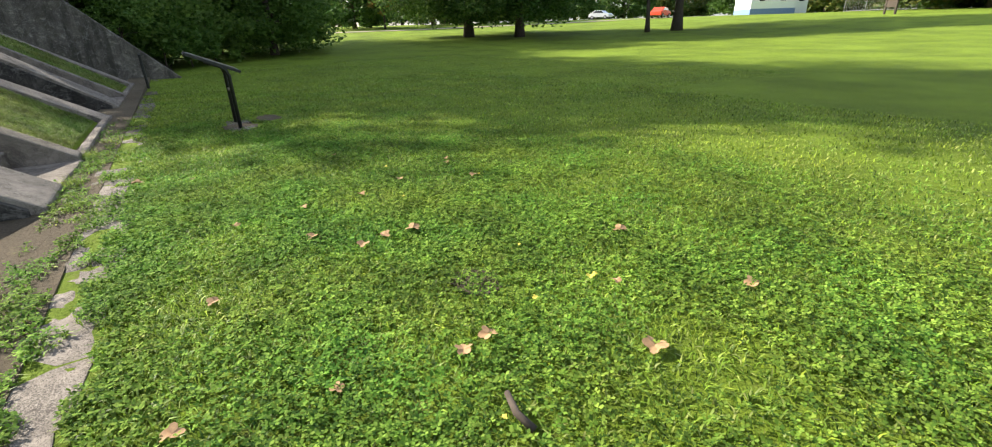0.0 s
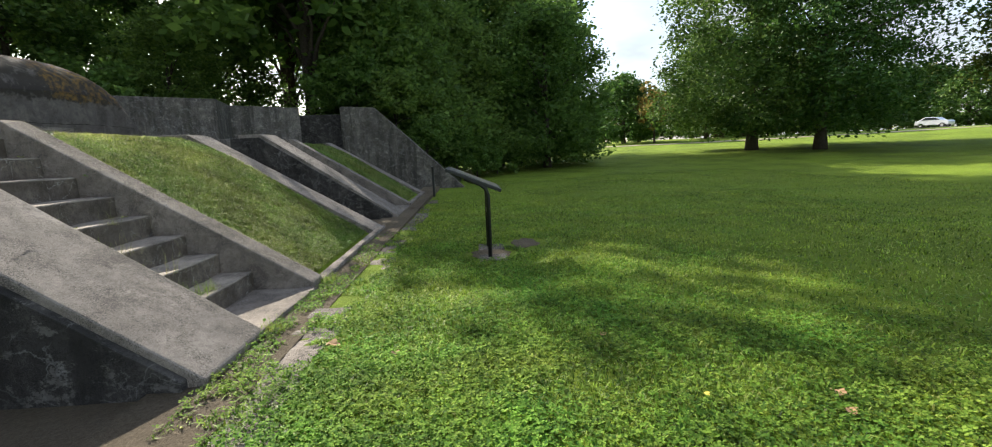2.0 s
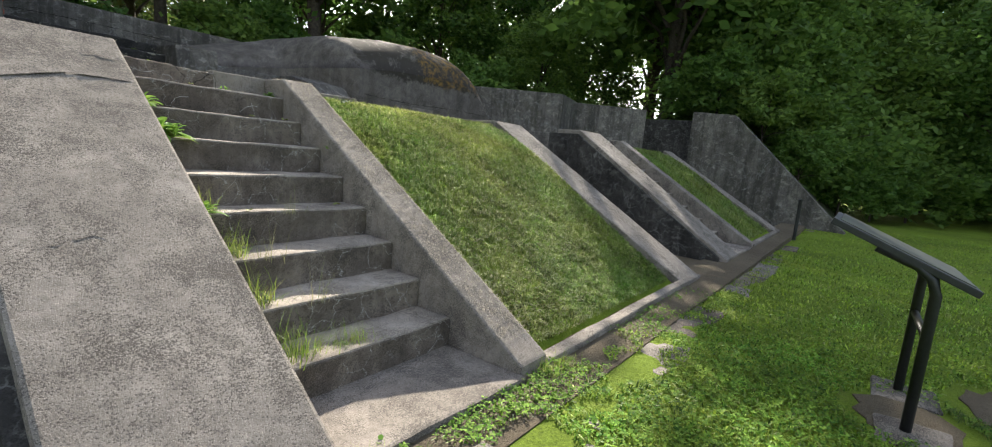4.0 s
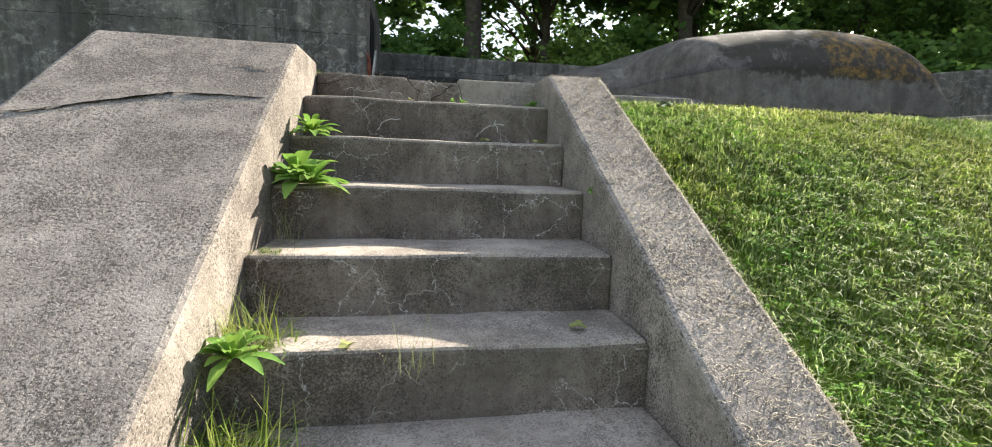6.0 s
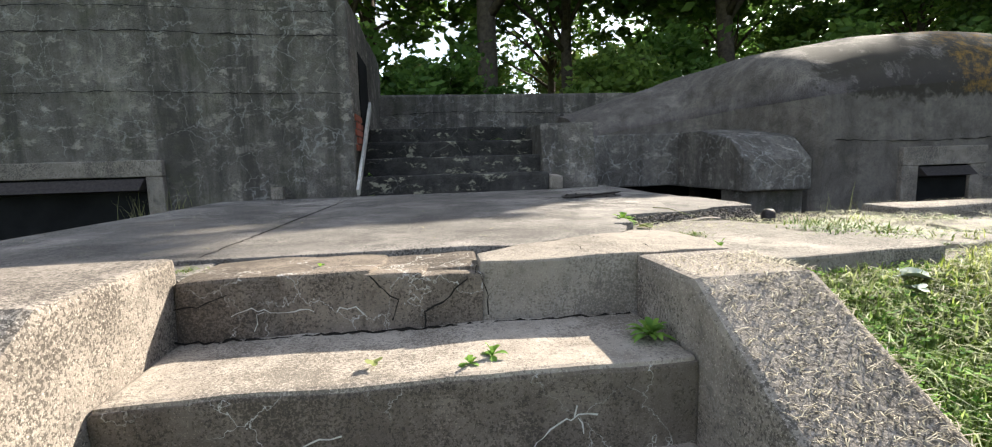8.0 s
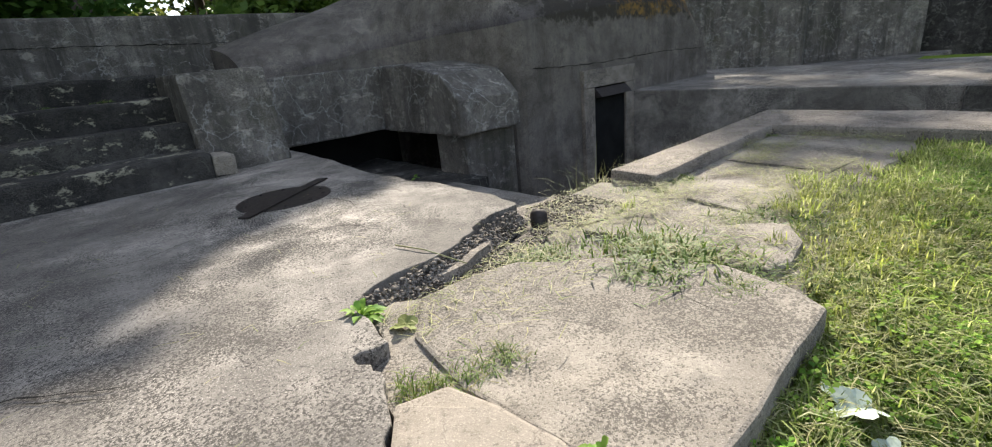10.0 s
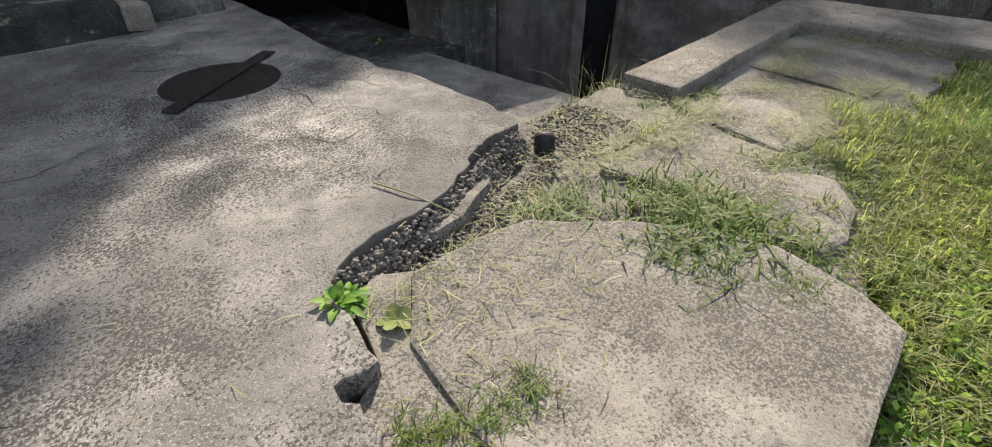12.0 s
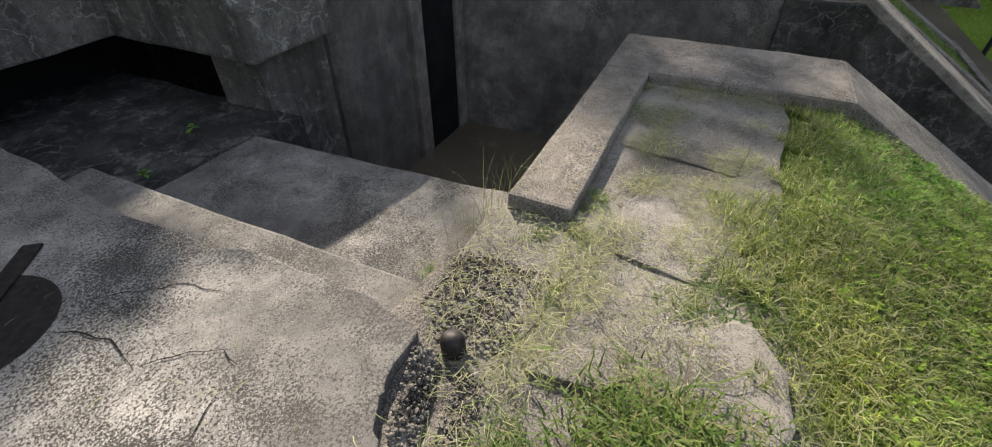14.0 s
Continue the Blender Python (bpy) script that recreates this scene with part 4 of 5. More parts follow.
for i, (x, y, s) in enumerate([(27.6, 3.4, 1.0), (29.5, 2.2, 1.1), (31.5, 0.6, 1.0), (28.5, 5.5, 1.2), (33.5, -0.6, 1.0), (30.5, 4.5, 1.3), (36, -2, 1.2), (34.5, 1.5, 1.3), (27.3, 1.9, 0.7),
                               (8, 14.6, 0.8), (12.5, 15.4, 0.9), (17, 14.6, 0.9), (21, 13.8, 1.0), (25, 12.6, 1.0), (3, 15, 1.0), (19, 16.5, 1.2), (23.5, 15, 1.2), (5.5, 16, 1.1), (14.5, 17, 1.2)]):
    z = None
    if 26.3 < x < 40 and 0.2 < y < 14:
        z = min(3.2, -0.4 + (y - 0.2) * 0.93)
    place(BUSH, x, y, s, i * 50, z)

# ---- road, path, house, car, fence, sign, wires ----


def ribbon(name, pts, width, m, label, category, lift=0.03):
    verts, faces = [], []
    for i, (x, y) in enumerate(pts):
        a, b = Vector(pts[max(0, i - 1)]), Vector(pts[min(len(pts) - 1, i + 1)])
        d = (b - a).normalized()
        for s in (-1, 1):
            px, py = x - d.y * s * width / 2, y + d.x * s * width / 2
            verts.append((px, py, float(ground_z(px, py)) + lift))
            verts.append((px, py, float(ground_z(px, py)) - 0.2))
    for i in range(len(pts) - 1):
        q = i * 4
        faces += [(q, q + 2, q + 6, q + 4), (q, q + 4, q + 5, q + 1), (q + 2, q + 3, q + 7, q + 6)]
    return tagged(link_mesh(name, verts, faces, m), label, category, kind="structure")


def bearing_line(p0, p1, n=12):
    return [(p0[0] + (p1[0] - p0[0]) * i / n, p0[1] + (p1[1] - p0[1]) * i / n) for i in range(n + 1)]


ribbon("path", bearing_line(along(430, 62), along(980, 78), 16) + bearing_line(along(1010, 80), along(1180, 96), 6), 1.8, PATHM, "pale gravel path across the far lawn", "path")
ribbon("road", bearing_line(along(930, 96), along(1120, 90), 8), 7.0, ROAD, "grey asphalt road beyond the lawn", "road", 0.05)


def house(x, y, rz):
    z = float(ground_z(x, y))
    e = empty("house", (x, y, z), rz)
    w, d, h = 3.6, 4.2, 5.6
    part("foundation", box_bm(-w - 0.05, w + 0.05, -d - 0.05, d + 0.05, -0.4, 0.9, 0.01), BLUE_P, e, "blue-painted foundation")
    part("wall", prism_bm([(-w, 0.9), (w, 0.9), (w, h), (0, h + 2.7), (-w, h)], -d, d, "y", 0.01), WHITE_P, e, "white clapboard wall")
    part("roof", prism_bm([(-w - 0.3, h - 0.15), (0, h + 2.78), (w + 0.3, h - 0.15), (w + 0.3, h + 0.05), (0, h + 3.0), (-w - 0.3, h + 0.05)], -d - 0.3, d + 0.3, "y", 0.01), ROOFM, e, "grey shingle roof")
    part("wing", box_bm(w, w + 2.2, -d + 0.6, d - 1.0, -0.3, 3.6, 0.01), WHITE_P, e, "low white side wing")
    part("chimney", box_bm(-0.5, 0.2, -0.4, 0.3, h + 1.5, h + 3.9, 0.01), BRICKM, e, "red brick chimney")
    for k, (wx, wz) in enumerate(((-1.9, 2.0), (1.5, 2.0), (0.3, 5.0), (w + 1.1, 1.8))):
        yy = -d if wx < w else -d + 0.6
        win = part("window", box_bm(wx - 0.55, wx + 0.55, yy - 0.08, yy + 0.02, wz, wz + 1.6, 0.01), WHITE_P, e)
        for s in (0, 1):
            part("pane", box_bm(wx - 0.42, wx + 0.42, yy - 0.1, yy - 0.05, wz + 0.1 + s * 0.75, wz + 0.75 + s * 0.75, 0.0), GLASSD, win)
    return tagged(e, "white clapboard house with a blue foundation and grey roof", "house")


hx, hy = along(1205, 92)
house(hx, hy, math.degrees(math.atan2(-hx, hy)) + 20)


def car(x, y, rz, paint, label, name="car"):
    e = empty(name, (x, y, float(ground_z(x, y)) + 0.05), rz)
    body = [(-2.1, 0.35), (-2.15, 0.8), (-1.9, 1.0), (-1.1, 1.08), (-0.55, 1.5), (0.8, 1.55), (1.6, 1.1), (2.1, 0.95), (2.15, 0.4)]
    part("body", prism_bm(body, -0.85, 0.85, "y", 0.08), paint, e)
    glass = [(-1.0, 1.08), (-0.5, 1.44), (0.75, 1.48), (1.4, 1.1)]
    part("window", prism_bm(glass, -0.87, 0.87, "y", 0.01), GLASSD, e)
    for wx in (-1.35, 1.35):
        for wy in (-0.8, 0.8):
            bm = bmesh.new()
            bmesh.ops.create_cone(bm, cap_ends=True, segments=18, radius1=0.33, radius2=0.33, depth=0.2)
            bmesh.ops.rotate(bm, verts=bm.verts, matrix=Matrix.Rotation(radians(90), 3, "X"))
            bmesh.ops.translate(bm, verts=bm.verts, vec=(wx, wy, 0.33))
            wh = part("wheel", bm, TYRE, e)
            bm = bmesh.new()
            bmesh.ops.create_cone(bm, cap_ends=True, segments=14, radius1=0.19, radius2=0.17, depth=0.22)
            bmesh.ops.rotate(bm, verts=bm.verts, matrix=Matrix.Rotation(radians(90), 3, "X"))
            bmesh.ops.translate(bm, verts=bm.verts, vec=(wx, wy, 0.33))
            part("rim", bm, GALV, wh)
    return tagged(e, label, "car")


car(*along(962, 98), 20, CARP, "silver car parked at the far road")
car(*along(1053, 80), 110, REDP, "bright red car parked behind the trees")


def chain_fence(p0, p1, n):
    e = empty("chain_link_fence", (*p0, float(ground_z(*p0))))
    inv = e.matrix_world.inverted()
    pts = bearing_line(p0, p1, n)
    for x, y in pts:
        z = float(ground_z(x, y))
        v, f = [], []
        tube(v, f, [Vector((x, y, z - 0.2)), Vector((x, y, z + 2.0))], [0.04, 0.04], 6)
        ob = link_mesh("post", v, f, GALV, e)
        ob.matrix_parent_inverse = inv
    v, f = [], []
    for a, b in zip(pts, pts[1:]):
        za, zb = float(ground_z(*a)), float(ground_z(*b))
        for h in (0.1, 1.95):
            tube(v, f, [Vector((*a, za + h)), Vector((*b, zb + h))], [0.03, 0.03], 5)
        for k in range(14):
            for s in (0, 1):
                t0, t1 = (k / 14, (k + 1.5) / 14) if s else ((k + 1.5) / 14, k / 14)
                t0, t1 = min(t0, 1), min(t1, 1)
                pa = Vector(a).lerp(Vector(b), t0)
                pb = Vector(a).lerp(Vector(b), t1)
                tube(v, f, [Vector((*pa, za + (zb - za) * t0 + 0.1)), Vector((*pb, za + (zb - za) * t1 + 1.95))], [0.008, 0.008], 3)
    ob = link_mesh("wire_mesh", v, f, GALV, e)
    ob.matrix_parent_inverse = inv
    return tagged(e, "grey chain-link fence along the far edge of the lawn", "fence")


chain_fence(along(1330, 78), along(1900, 52), 12)


def wires():
    e = empty("utility_wires", (*along(1200, 84), 1.0))
    inv = e.matrix_world.inverted()
    for h in (3.4, 4.4, 5.8, 6.0, 7.4):
        a, b = along(1180, 98), along(1950, 70)
        pts = []
        for i in range(17):
            t = i / 16
            pts.append(Vector((a[0] + (b[0] - a[0]) * t, a[1] + (b[1] - a[1]) * t, 1.4 + h + 2.0 * t - 3.0 * t * (1 - t))))
        v, f = [], []
        tube(v, f, pts, [0.025] * 17, 4)
        ob = link_mesh("wire", v, f, GALV, e)
        ob.matrix_parent_inverse = inv
    for p in (along(1180, 98), along(1950, 70)):
        v, f = [], []
        z = float(ground_z(*p))
        tube(v, f, [Vector((*p, z - 0.3)), Vector((*p, 11.5))], [0.16, 0.11], 8)
        ob = link_mesh("pole", v, f, BARK, e)
        ob.matrix_parent_inverse = inv
    tagged(e, "utility wires strung between poles beyond the lawn", "wires")


wires()


def park_board(x, y, rz):
    e = empty("park_board", (x, y, float(ground_z(x, y))), rz)
    for s in (-0.75, 0.75):
        part("post", box_bm(s - 0.09, s + 0.09, -0.09, 0.09, -0.3, 2.0, 0.01), BARK, e)
    part("board", box_bm(-0.66, 0.66, -0.04, 0.04, 0.75, 1.9, 0.01), BARK, e, "dark board seen from the back")
    return tagged(e, "small wooden notice board on two posts", "sign")


park_board(*along(1407, 56), -30)


def wayside_panel():
    """The low slanted interpretive panel on two steel legs."""
    e = empty("wayside_panel", (9.95, -0.55, -0.17))
    inv = e.matrix_world.inverted()

    def add(name, ob):
        ob.matrix_parent_inverse = inv
        return ob
    c = Vector((10.05, -0.33, 0.92))
    # the panel leans: high edge towards the battery
    t = math.atan2(0.34, 0.80)
    bm = box_bm(-0.46, 0.46, -0.43, 0.43, -0.022, 0.022, 0.006)
    bmesh.ops.rotate(bm, verts=bm.verts, matrix=Matrix.Rotation(t, 3, "X"))
    bmesh.ops.translate(bm, verts=bm.verts, vec=c)
    add("frame", part("frame", bm, STEEL, e, "black steel frame"))
    bm = box_bm(-0.42, 0.42, -0.39, 0.39, 0.023, 0.03, 0.0)
    bmesh.ops.rotate(bm, verts=bm.verts, matrix=Matrix.Rotation(t, 3, "X"))
    bmesh.ops.translate(bm, verts=bm.verts, vec=c)
    add("panel", part("panel", bm, PANEL, e, "printed panel face"))
    for x in (9.62, 10.42):
        pts = [Vector((x, -0.53, -0.4)), Vector((x, -0.53, 0.70)), Vector((x, -0.50, 0.80)), Vector((x, -0.42, 0.865)), Vector((x, -0.2, 0.95))]
        v, f = [], []
        tube(v, f, pts, [0.032] * 5, 8)
        add("leg", link_mesh("leg", v, f, STEEL, e, True))
        add("foot_pad", part("foot_pad", box_bm(x - 0.26, x + 0.20, -0.78, -0.36, -0.6, -0.21, 0.03, 3, 0.012, x), C_RUBBLE, e, "small concrete footing"))
    v, f = [], []
    tube(v, f, [Vector((9.62, -0.53, 0.42)), Vector((10.42, -0.53, 0.42))], [0.026] * 2, 8)
    add("crossbar", link_mesh("crossbar", v, f, STEEL, e, True))
    tagged(e, "slanted black interpretive panel on two steel legs", "sign")


wayside_panel()
v, f = [], []
tube(v, f, [Vector((21.3, 1.2, -0.5)), Vector((21.3, 1.2, 0.55)), Vector((21.25, 1.2, 0.8))], [0.045, 0.045, 0.045], 7)
tagged(link_mesh("post", v, f, STEEL), "short dark leaning marker post on the lawn", "post")

# ---- grass, weeds, litter ----


def blades_mesh(name, pos, height, width, rng, material, lean=0.45, flat=False, up=None):
    """Bent blades, two quads each, at the given feet."""
    n = len(pos)
    a = rng.uniform(0, 2 * np.pi, n)
    side = np.stack([np.cos(a), np.sin(a), np.zeros(n)], -1)
    fwd = np.stack([-np.sin(a), np.cos(a), np.zeros(n)], -1)
    h = (height * rng.uniform(0.55, 1.35, n))[:, None]
    w = (width * rng.uniform(0.7, 1.3, n))[:, None]
    l = rng.uniform(0.1, 1.0, n)[:, None] * lean
    z = np.array([0, 0, 1.0])
    if flat:
        tilt = rng.uniform(-0.04, 0.12, n)[:, None]
        mid = pos + fwd * h * 0.5 + z * h * 0.5 * tilt + z * 0.006
        tip = pos + fwd * h + side * h * rng.normal(0, 0.15, n)[:, None] + z * 0.006
    else:
        mid = pos + z * h * 0.55 + fwd * h * l * 0.35
        tip = pos + z * h * (1 - 0.4 * l) + fwd * h * l
    v = np.stack([pos - side * w, pos + side * w, mid + side * w * 0.8, mid - side * w * 0.8, tip + side * w * 0.12, tip - side * w * 0.12], 1).reshape(-1, 3)
    i = np.arange(n)[:, None] * 6
    q = np.concatenate([i + [0, 1, 2, 3], i + [3, 2, 4, 5]], 1).reshape(-1, 4)
    return raw_mesh(name, v, q, material)


def clover_mesh(name, pos, height, size, rng, material):
    """Three leaflets on a short unseen stalk, nearly level."""
    n = len(pos)
    a0 = rng.uniform(0, 2 * np.pi, n)
    h = height * rng.uniform(0.5, 1.3, n)
    tilt = rng.normal(0, 0.3, (n, 2))
    s = size * rng.uniform(0.7, 1.35, n)
    vs = []
    for k in range(3):
        a = a0 + k * 2.094
        d = np.stack([np.cos(a), np.sin(a), tilt[:, 0] * np.cos(a) + tilt[:, 1] * np.sin(a) + 0.15], -1)
        e = np.stack([-np.sin(a), np.cos(a), -tilt[:, 0] * np.sin(a) + tilt[:, 1] * np.cos(a)], -1)
        c = pos + np.array([0, 0, 1.0]) * h[:, None]
        ss = s[:, None]
        vs.append(np.stack([c, c + d * ss * 0.6 + e * ss * 0.42, c + d * ss * 1.05, c + d * ss * 0.6 - e * ss * 0.42], 1))
    v = np.concatenate(vs, 1).reshape(-1, 3)
    q = np.arange(len(v)).reshape(-1, 4)
    return raw_mesh(name, v, q, material)


def patchy(x, y, f, seed):
    return 0.5 + 0.25 * (np.sin(x * f + seed) * np.cos(y * f * 1.3 - seed) + np.sin((x + y) * f * 2.1 + 2 * seed) * np.cos((x - y) * f * 1.7))


def on_lawn(n, x0, x1, y0, y1, rng):
    x, y = rng.uniform(x0, x1, n), rng.uniform(y0, y1, n)
    bare = (np.hypot(x - 9.85, y + 0.55) < 0.42) | (np.hypot((x - 10.6) / 1.4, y + 1.15) < 0.35)
    gutter = (np.abs(y - 1.13 - 0.06 * np.sin(x * 2)) < 0.135 + 0.05 * np.sin(x * 5) + 0.03 * np.sin(x * 13)) & (patchy(x, y, 2.3, 1.0) > 0.36)
    dirt = (y > 1.28) & (patchy(x, y, 3.0, 2.0) > 0.62)
    gutter &= (x < 4.2) | (patchy(x, y, 1.1, 3.0) > 0.5)
    hole = (np.hypot(x - 2.35, y + 1.2) < 0.35) | (patchy(x, y, 1.9, 5.0) > 0.86)
    ok = ~(bare | gutter | dirt) & ~(hole & (rng.uniform(0, 1, n) < 0.4)) & (y < 1.62)
    x, y = x[ok], y[ok]
    return np.stack([x, y, ground_z(x, y) - 0.004], -1)


def on_bank(n, dx, rng):
    x, y = rng.uniform(8.69, 12.2, n) + dx, rng.uniform(1.83, 5.24, n)
    ok = patchy(x, y, 11.0, 1.7) * 0.6 + patchy(x, y, 23.0, 0.3) * 0.4 > rng.uniform(0.22, 0.62, n)
    x, y = x[ok], y[ok]
    return np.stack([x, y, bank_z(y) - 0.004], -1)


def stuff(name, me, label, category):
    return tagged(new(name, me), label, category, kind="stuff")


rg = np.random.default_rng(7)


def fade(p, centre, reach):
    """Thins the blades out with the distance from the walk."""
    d = np.hypot((p[:, 0] - centre[0]) / reach[0], (p[:, 1] - centre[1]) / reach[1])
    return p[rg.uniform(0, 1, len(p)) > np.clip((d - 0.35) / 0.65, 0, 1)]


near = np.concatenate([fade(on_lawn(110000, -0.8, 8.0, -6.5, 1.6, rg), (2.2, -0.6), (5.5, 5.5)), fade(on_lawn(80000, 2.0, 13.5, -5.0, 1.6, rg), (7.0, 0.2), (6.0, 5.0))])
stuff("lawn_grass", blades_mesh("lawn_grass", near, 0.046, 0.0042, rg, BLADE, 1.7), "short bright green mown grass blades on the lawn", "grass")
near = np.concatenate([fade(on_lawn(150000, -0.8, 8.0, -6.5, 1.6, rg), (2.2, -0.6), (5.5, 5.5)), fade(on_lawn(90000, 2.0, 13.5, -5.0, 1.6, rg), (7.0, 0.2), (6.0, 5.0))])
near = near[patchy(near[:, 0], near[:, 1], 1.4, 0.4) > rg.uniform(0.1, 0.7, len(near))]
stuff("lawn_clover", clover_mesh("lawn_clover", near, 0.050, 0.019, rg, CLOVER), "clover leaves among the grass of the lawn", "clover")
mid = np.concatenate([on_lawn(70000, -1, 18, -10, 1.5, rg), on_lawn(50000, 8, 30, -16, 1.4, rg)])
stuff("lawn_grass_middle", blades_mesh("lawn_grass_middle", mid, 0.05, 0.0065, rg, BLADE, 1.6), "mown grass further out on the lawn", "grass")
stuff("bank_grass", blades_mesh("bank_grass", on_bank(190000, 0, rg), 0.058, 0.0024, rg, BLADE_B, 1.5), "thick mown grass on the sloping bank", "grass")
stuff("bank_clover", clover_mesh("bank_clover", on_bank(22000, 0, rg), 0.045, 0.014, rg, CLOVER), "clover among the grass of the bank", "clover")
stuff("bank_grass_far", blades_mesh("bank_grass_far", on_bank(26000, MOD, rg), 0.08, 0.006, rg, BLADE_B, 1.0), "grass on the second sloping bank", "grass")


def bank_top(n, lo, seed):
    x, y = rg.uniform(8.95, 12.2, n), rg.uniform(4.7, 6.25, n)
    keep = rg.uniform(4.7, 5.2, n) < y
    x, y = x[keep], y[keep]
    edge = np.interp(x, [8.9, 9.55, 9.8, 10.3, 10.8, 11.3, 12.2], [5.12, 5.2, 5.38, 5.52, 5.66, 5.40, 5.34]) + 0.05 * np.sin(x * 14.0) + 0.05 * np.sin(x * 29 + 1)
    p = patchy(x, y, 4.2, seed)
    ok = ((y < edge) | (p > lo)) & ~((x < 9.62) & (y > 5.2))
    x, y = x[ok], y[ok]
    return np.stack([x, y, bank_z(y) + rg.uniform(0, 0.025, len(x))], -1)


stuff("bank_top_grass", blades_mesh("bank_top_grass", bank_top(24000, 0.9, 3.0), 0.062, 0.0024, rg, BLADE_B, 1.6), "green grass creeping over the paving", "grass")
p1 = bank_top(26000, 0.52, 6.0)
p1[:, 2] += rg.uniform(0, 0.035, len(p1)) ** 1.0
x, y = rg.uniform(8.72, 9.40, 260), 6.14 - 0.36 * rg.uniform(0, 1, 260) ** 1.6
p2 = np.stack([x, y, np.full(260, 1.853)], -1)
x, y = rg.uniform(8.9, 10.5, 2600), rg.uniform(5.6, 6.6, 2600)
ok = (y > 6.12) & (y < 6.1 + 0.45 * (x - 8.8)) | (x > 9.75)
x, y = x[ok], y[ok]
p3 = np.stack([x, y, np.full(len(x), 1.812)], -1)
x, y = rg.uniform(8.34, 8.66, 6500), rg.uniform(1.8, 5.1, 6500)
x = np.where(rg.uniform(0, 1, 6500) < 0.6, 8.66 - (8.66 - x) ** 2 / 0.32, x)
p4 = np.stack([x, y, np.where(y < 4.84, 1.892 - (4.84 - y) * (2.01 / 3.22), 1.892)], -1)
x, y = rg.uniform(5.7, 9.5, 260), rg.uniform(5.6, 8.6, 260)
p5 = np.stack([x, y, np.full(260, P)], -1)
x, y = rg.uniform(8.7, 12.2, 8000), 5.2 - 3.2 * rg.uniform(0, 1, 8000) ** 1.5
p6 = np.stack([x, y, bank_z(y) + 0.035], -1)
x, y = rg.uniform(10.55, 12.9, 160), rg.uniform(6.28, 6.54, 160)
p7 = np.stack([x, y, np.full(160, 1.866)], -1)
stuff("clippings", blades_mesh("clippings", np.concatenate([p1, p2, p3, p5, p6, p7]), 0.066, 0.0012, rg, HAY, flat=True), "dry straw-coloured grass clippings strewn about", "clippings")


stuff("cheek_clippings", blades_mesh("cheek_clippings", p4, 0.028, 0.0013, rg, HAY_P, flat=True), "fine dry clippings on the cheek wall", "clippings")


def tuft_mesh(name, n, length, width, spread, seed, material, stiff=0.5):
    """Long arching blades from one root."""
    rng = np.random.default_rng(seed)
    v, q = [], []
    for i in range(n):
        a = rng.uniform(0, 2 * np.pi)
        d = np.array([np.cos(a), np.sin(a), 0])
        sd = np.array([-np.sin(a), np.cos(a), 0])
        ln, out = length * rng.uniform(0.5, 1.25), rng.uniform(0.2, 1.0)
        root = rng.normal(0, spread, 3) * [1, 1, 0]
        b = len(v)
        for k in range(4):
            f = k / 3
            p = root + d * ln * out * (f ** 1.5) * 0.9 + np.array([0, 0, ln * (f * (1.15 - 0.35 * out) - (1 - stiff) * 0.9 * out * f * f)])
            w = width * (1 - 0.9 * f)
            v += [p - sd * w, p + sd * w]
        for k in range(3):
            q.append((b + 2 * k, b + 2 * k + 1, b + 2 * k + 3, b + 2 * k + 2))
    return raw_mesh(name, np.array(v), np.array(q), material)


def leaf_plant(name, n, length, width, seed, material, label):
    """A rosette of broad folded leaves with a pointed tip, each a part."""
    rng = np.random.default_rng(seed)
    e = empty(name)
    for i in range(n):
        v, q = [], []
        a = i * 2.4 + rng.uniform(-0.3, 0.3)
        el = rng.uniform(0.15, 1.35)
        d = np.array([np.cos(a) * np.cos(el), np.sin(a) * np.cos(el), np.sin(el)])
        sd = np.array([-np.sin(a), np.cos(a), 0])
        ln = length * rng.uniform(0.6, 1.2)
        for k in range(6):
            f = k / 5
            w = width * (0.12 + 1.7 * f * (1 - f) ** 0.7) * (1.12 if k % 2 else 0.9) if k < 5 else 0.002
            p = d * ln * f - np.array([0, 0, ln * 0.45 * f * f])
            fold = np.array([0, 0, w * 0.35])
            v += [p - sd * w + fold, p, p + sd * w + fold]
        for k in range(5):
            r = 3 * k
            q += [(r, r + 1, r + 4, r + 3), (r + 1, r + 2, r + 5, r + 4)]
        ob = new("leaf", raw_mesh("leaf", np.array(v), np.array(q), material))
        ob.parent = e
    return tagged(e, label, "weed")


TUFT = tagged(new("grass_tuft", tuft_mesh("grass_tuft", 105, 0.12, 0.0028, 0.05, 1, BLADE_D, 0.1)), "green grass tuft growing from a crack", "grass tuft", kind="stuff")
TUFT_L = tagged(new("grass_tuft", tuft_mesh("grass_tuft_long", 22, 0.36, 0.0018, 0.07, 2, HAY, 0.45)), "tall pale seeding grass at an edge", "grass tuft", kind="stuff")
TUFT_D = tagged(new("grass_tuft", tuft_mesh("grass_tuft_wide", 210, 0.12, 0.0032, 0.075, 3, BLADE_D, 0.05)), "spreading dark green grass clump on the paving", "grass tuft", kind="stuff")
TUFT_U = tagged(new("grass_tuft", tuft_mesh("grass_tuft_upright", 75, 0.2, 0.0026, 0.07, 6, BLADE_S, 0.55)), "upright yellow-green grass growing in the corner of a step", "grass tuft", kind="stuff")
WEED = leaf_plant("weed", 30, 0.14, 0.026, 4, WEEDM, "broad-leaved green weed rooted in a joint")
WEED_S = leaf_plant("weed", 9, 0.075, 0.018, 5, WEEDM, "small green weed in a crack")


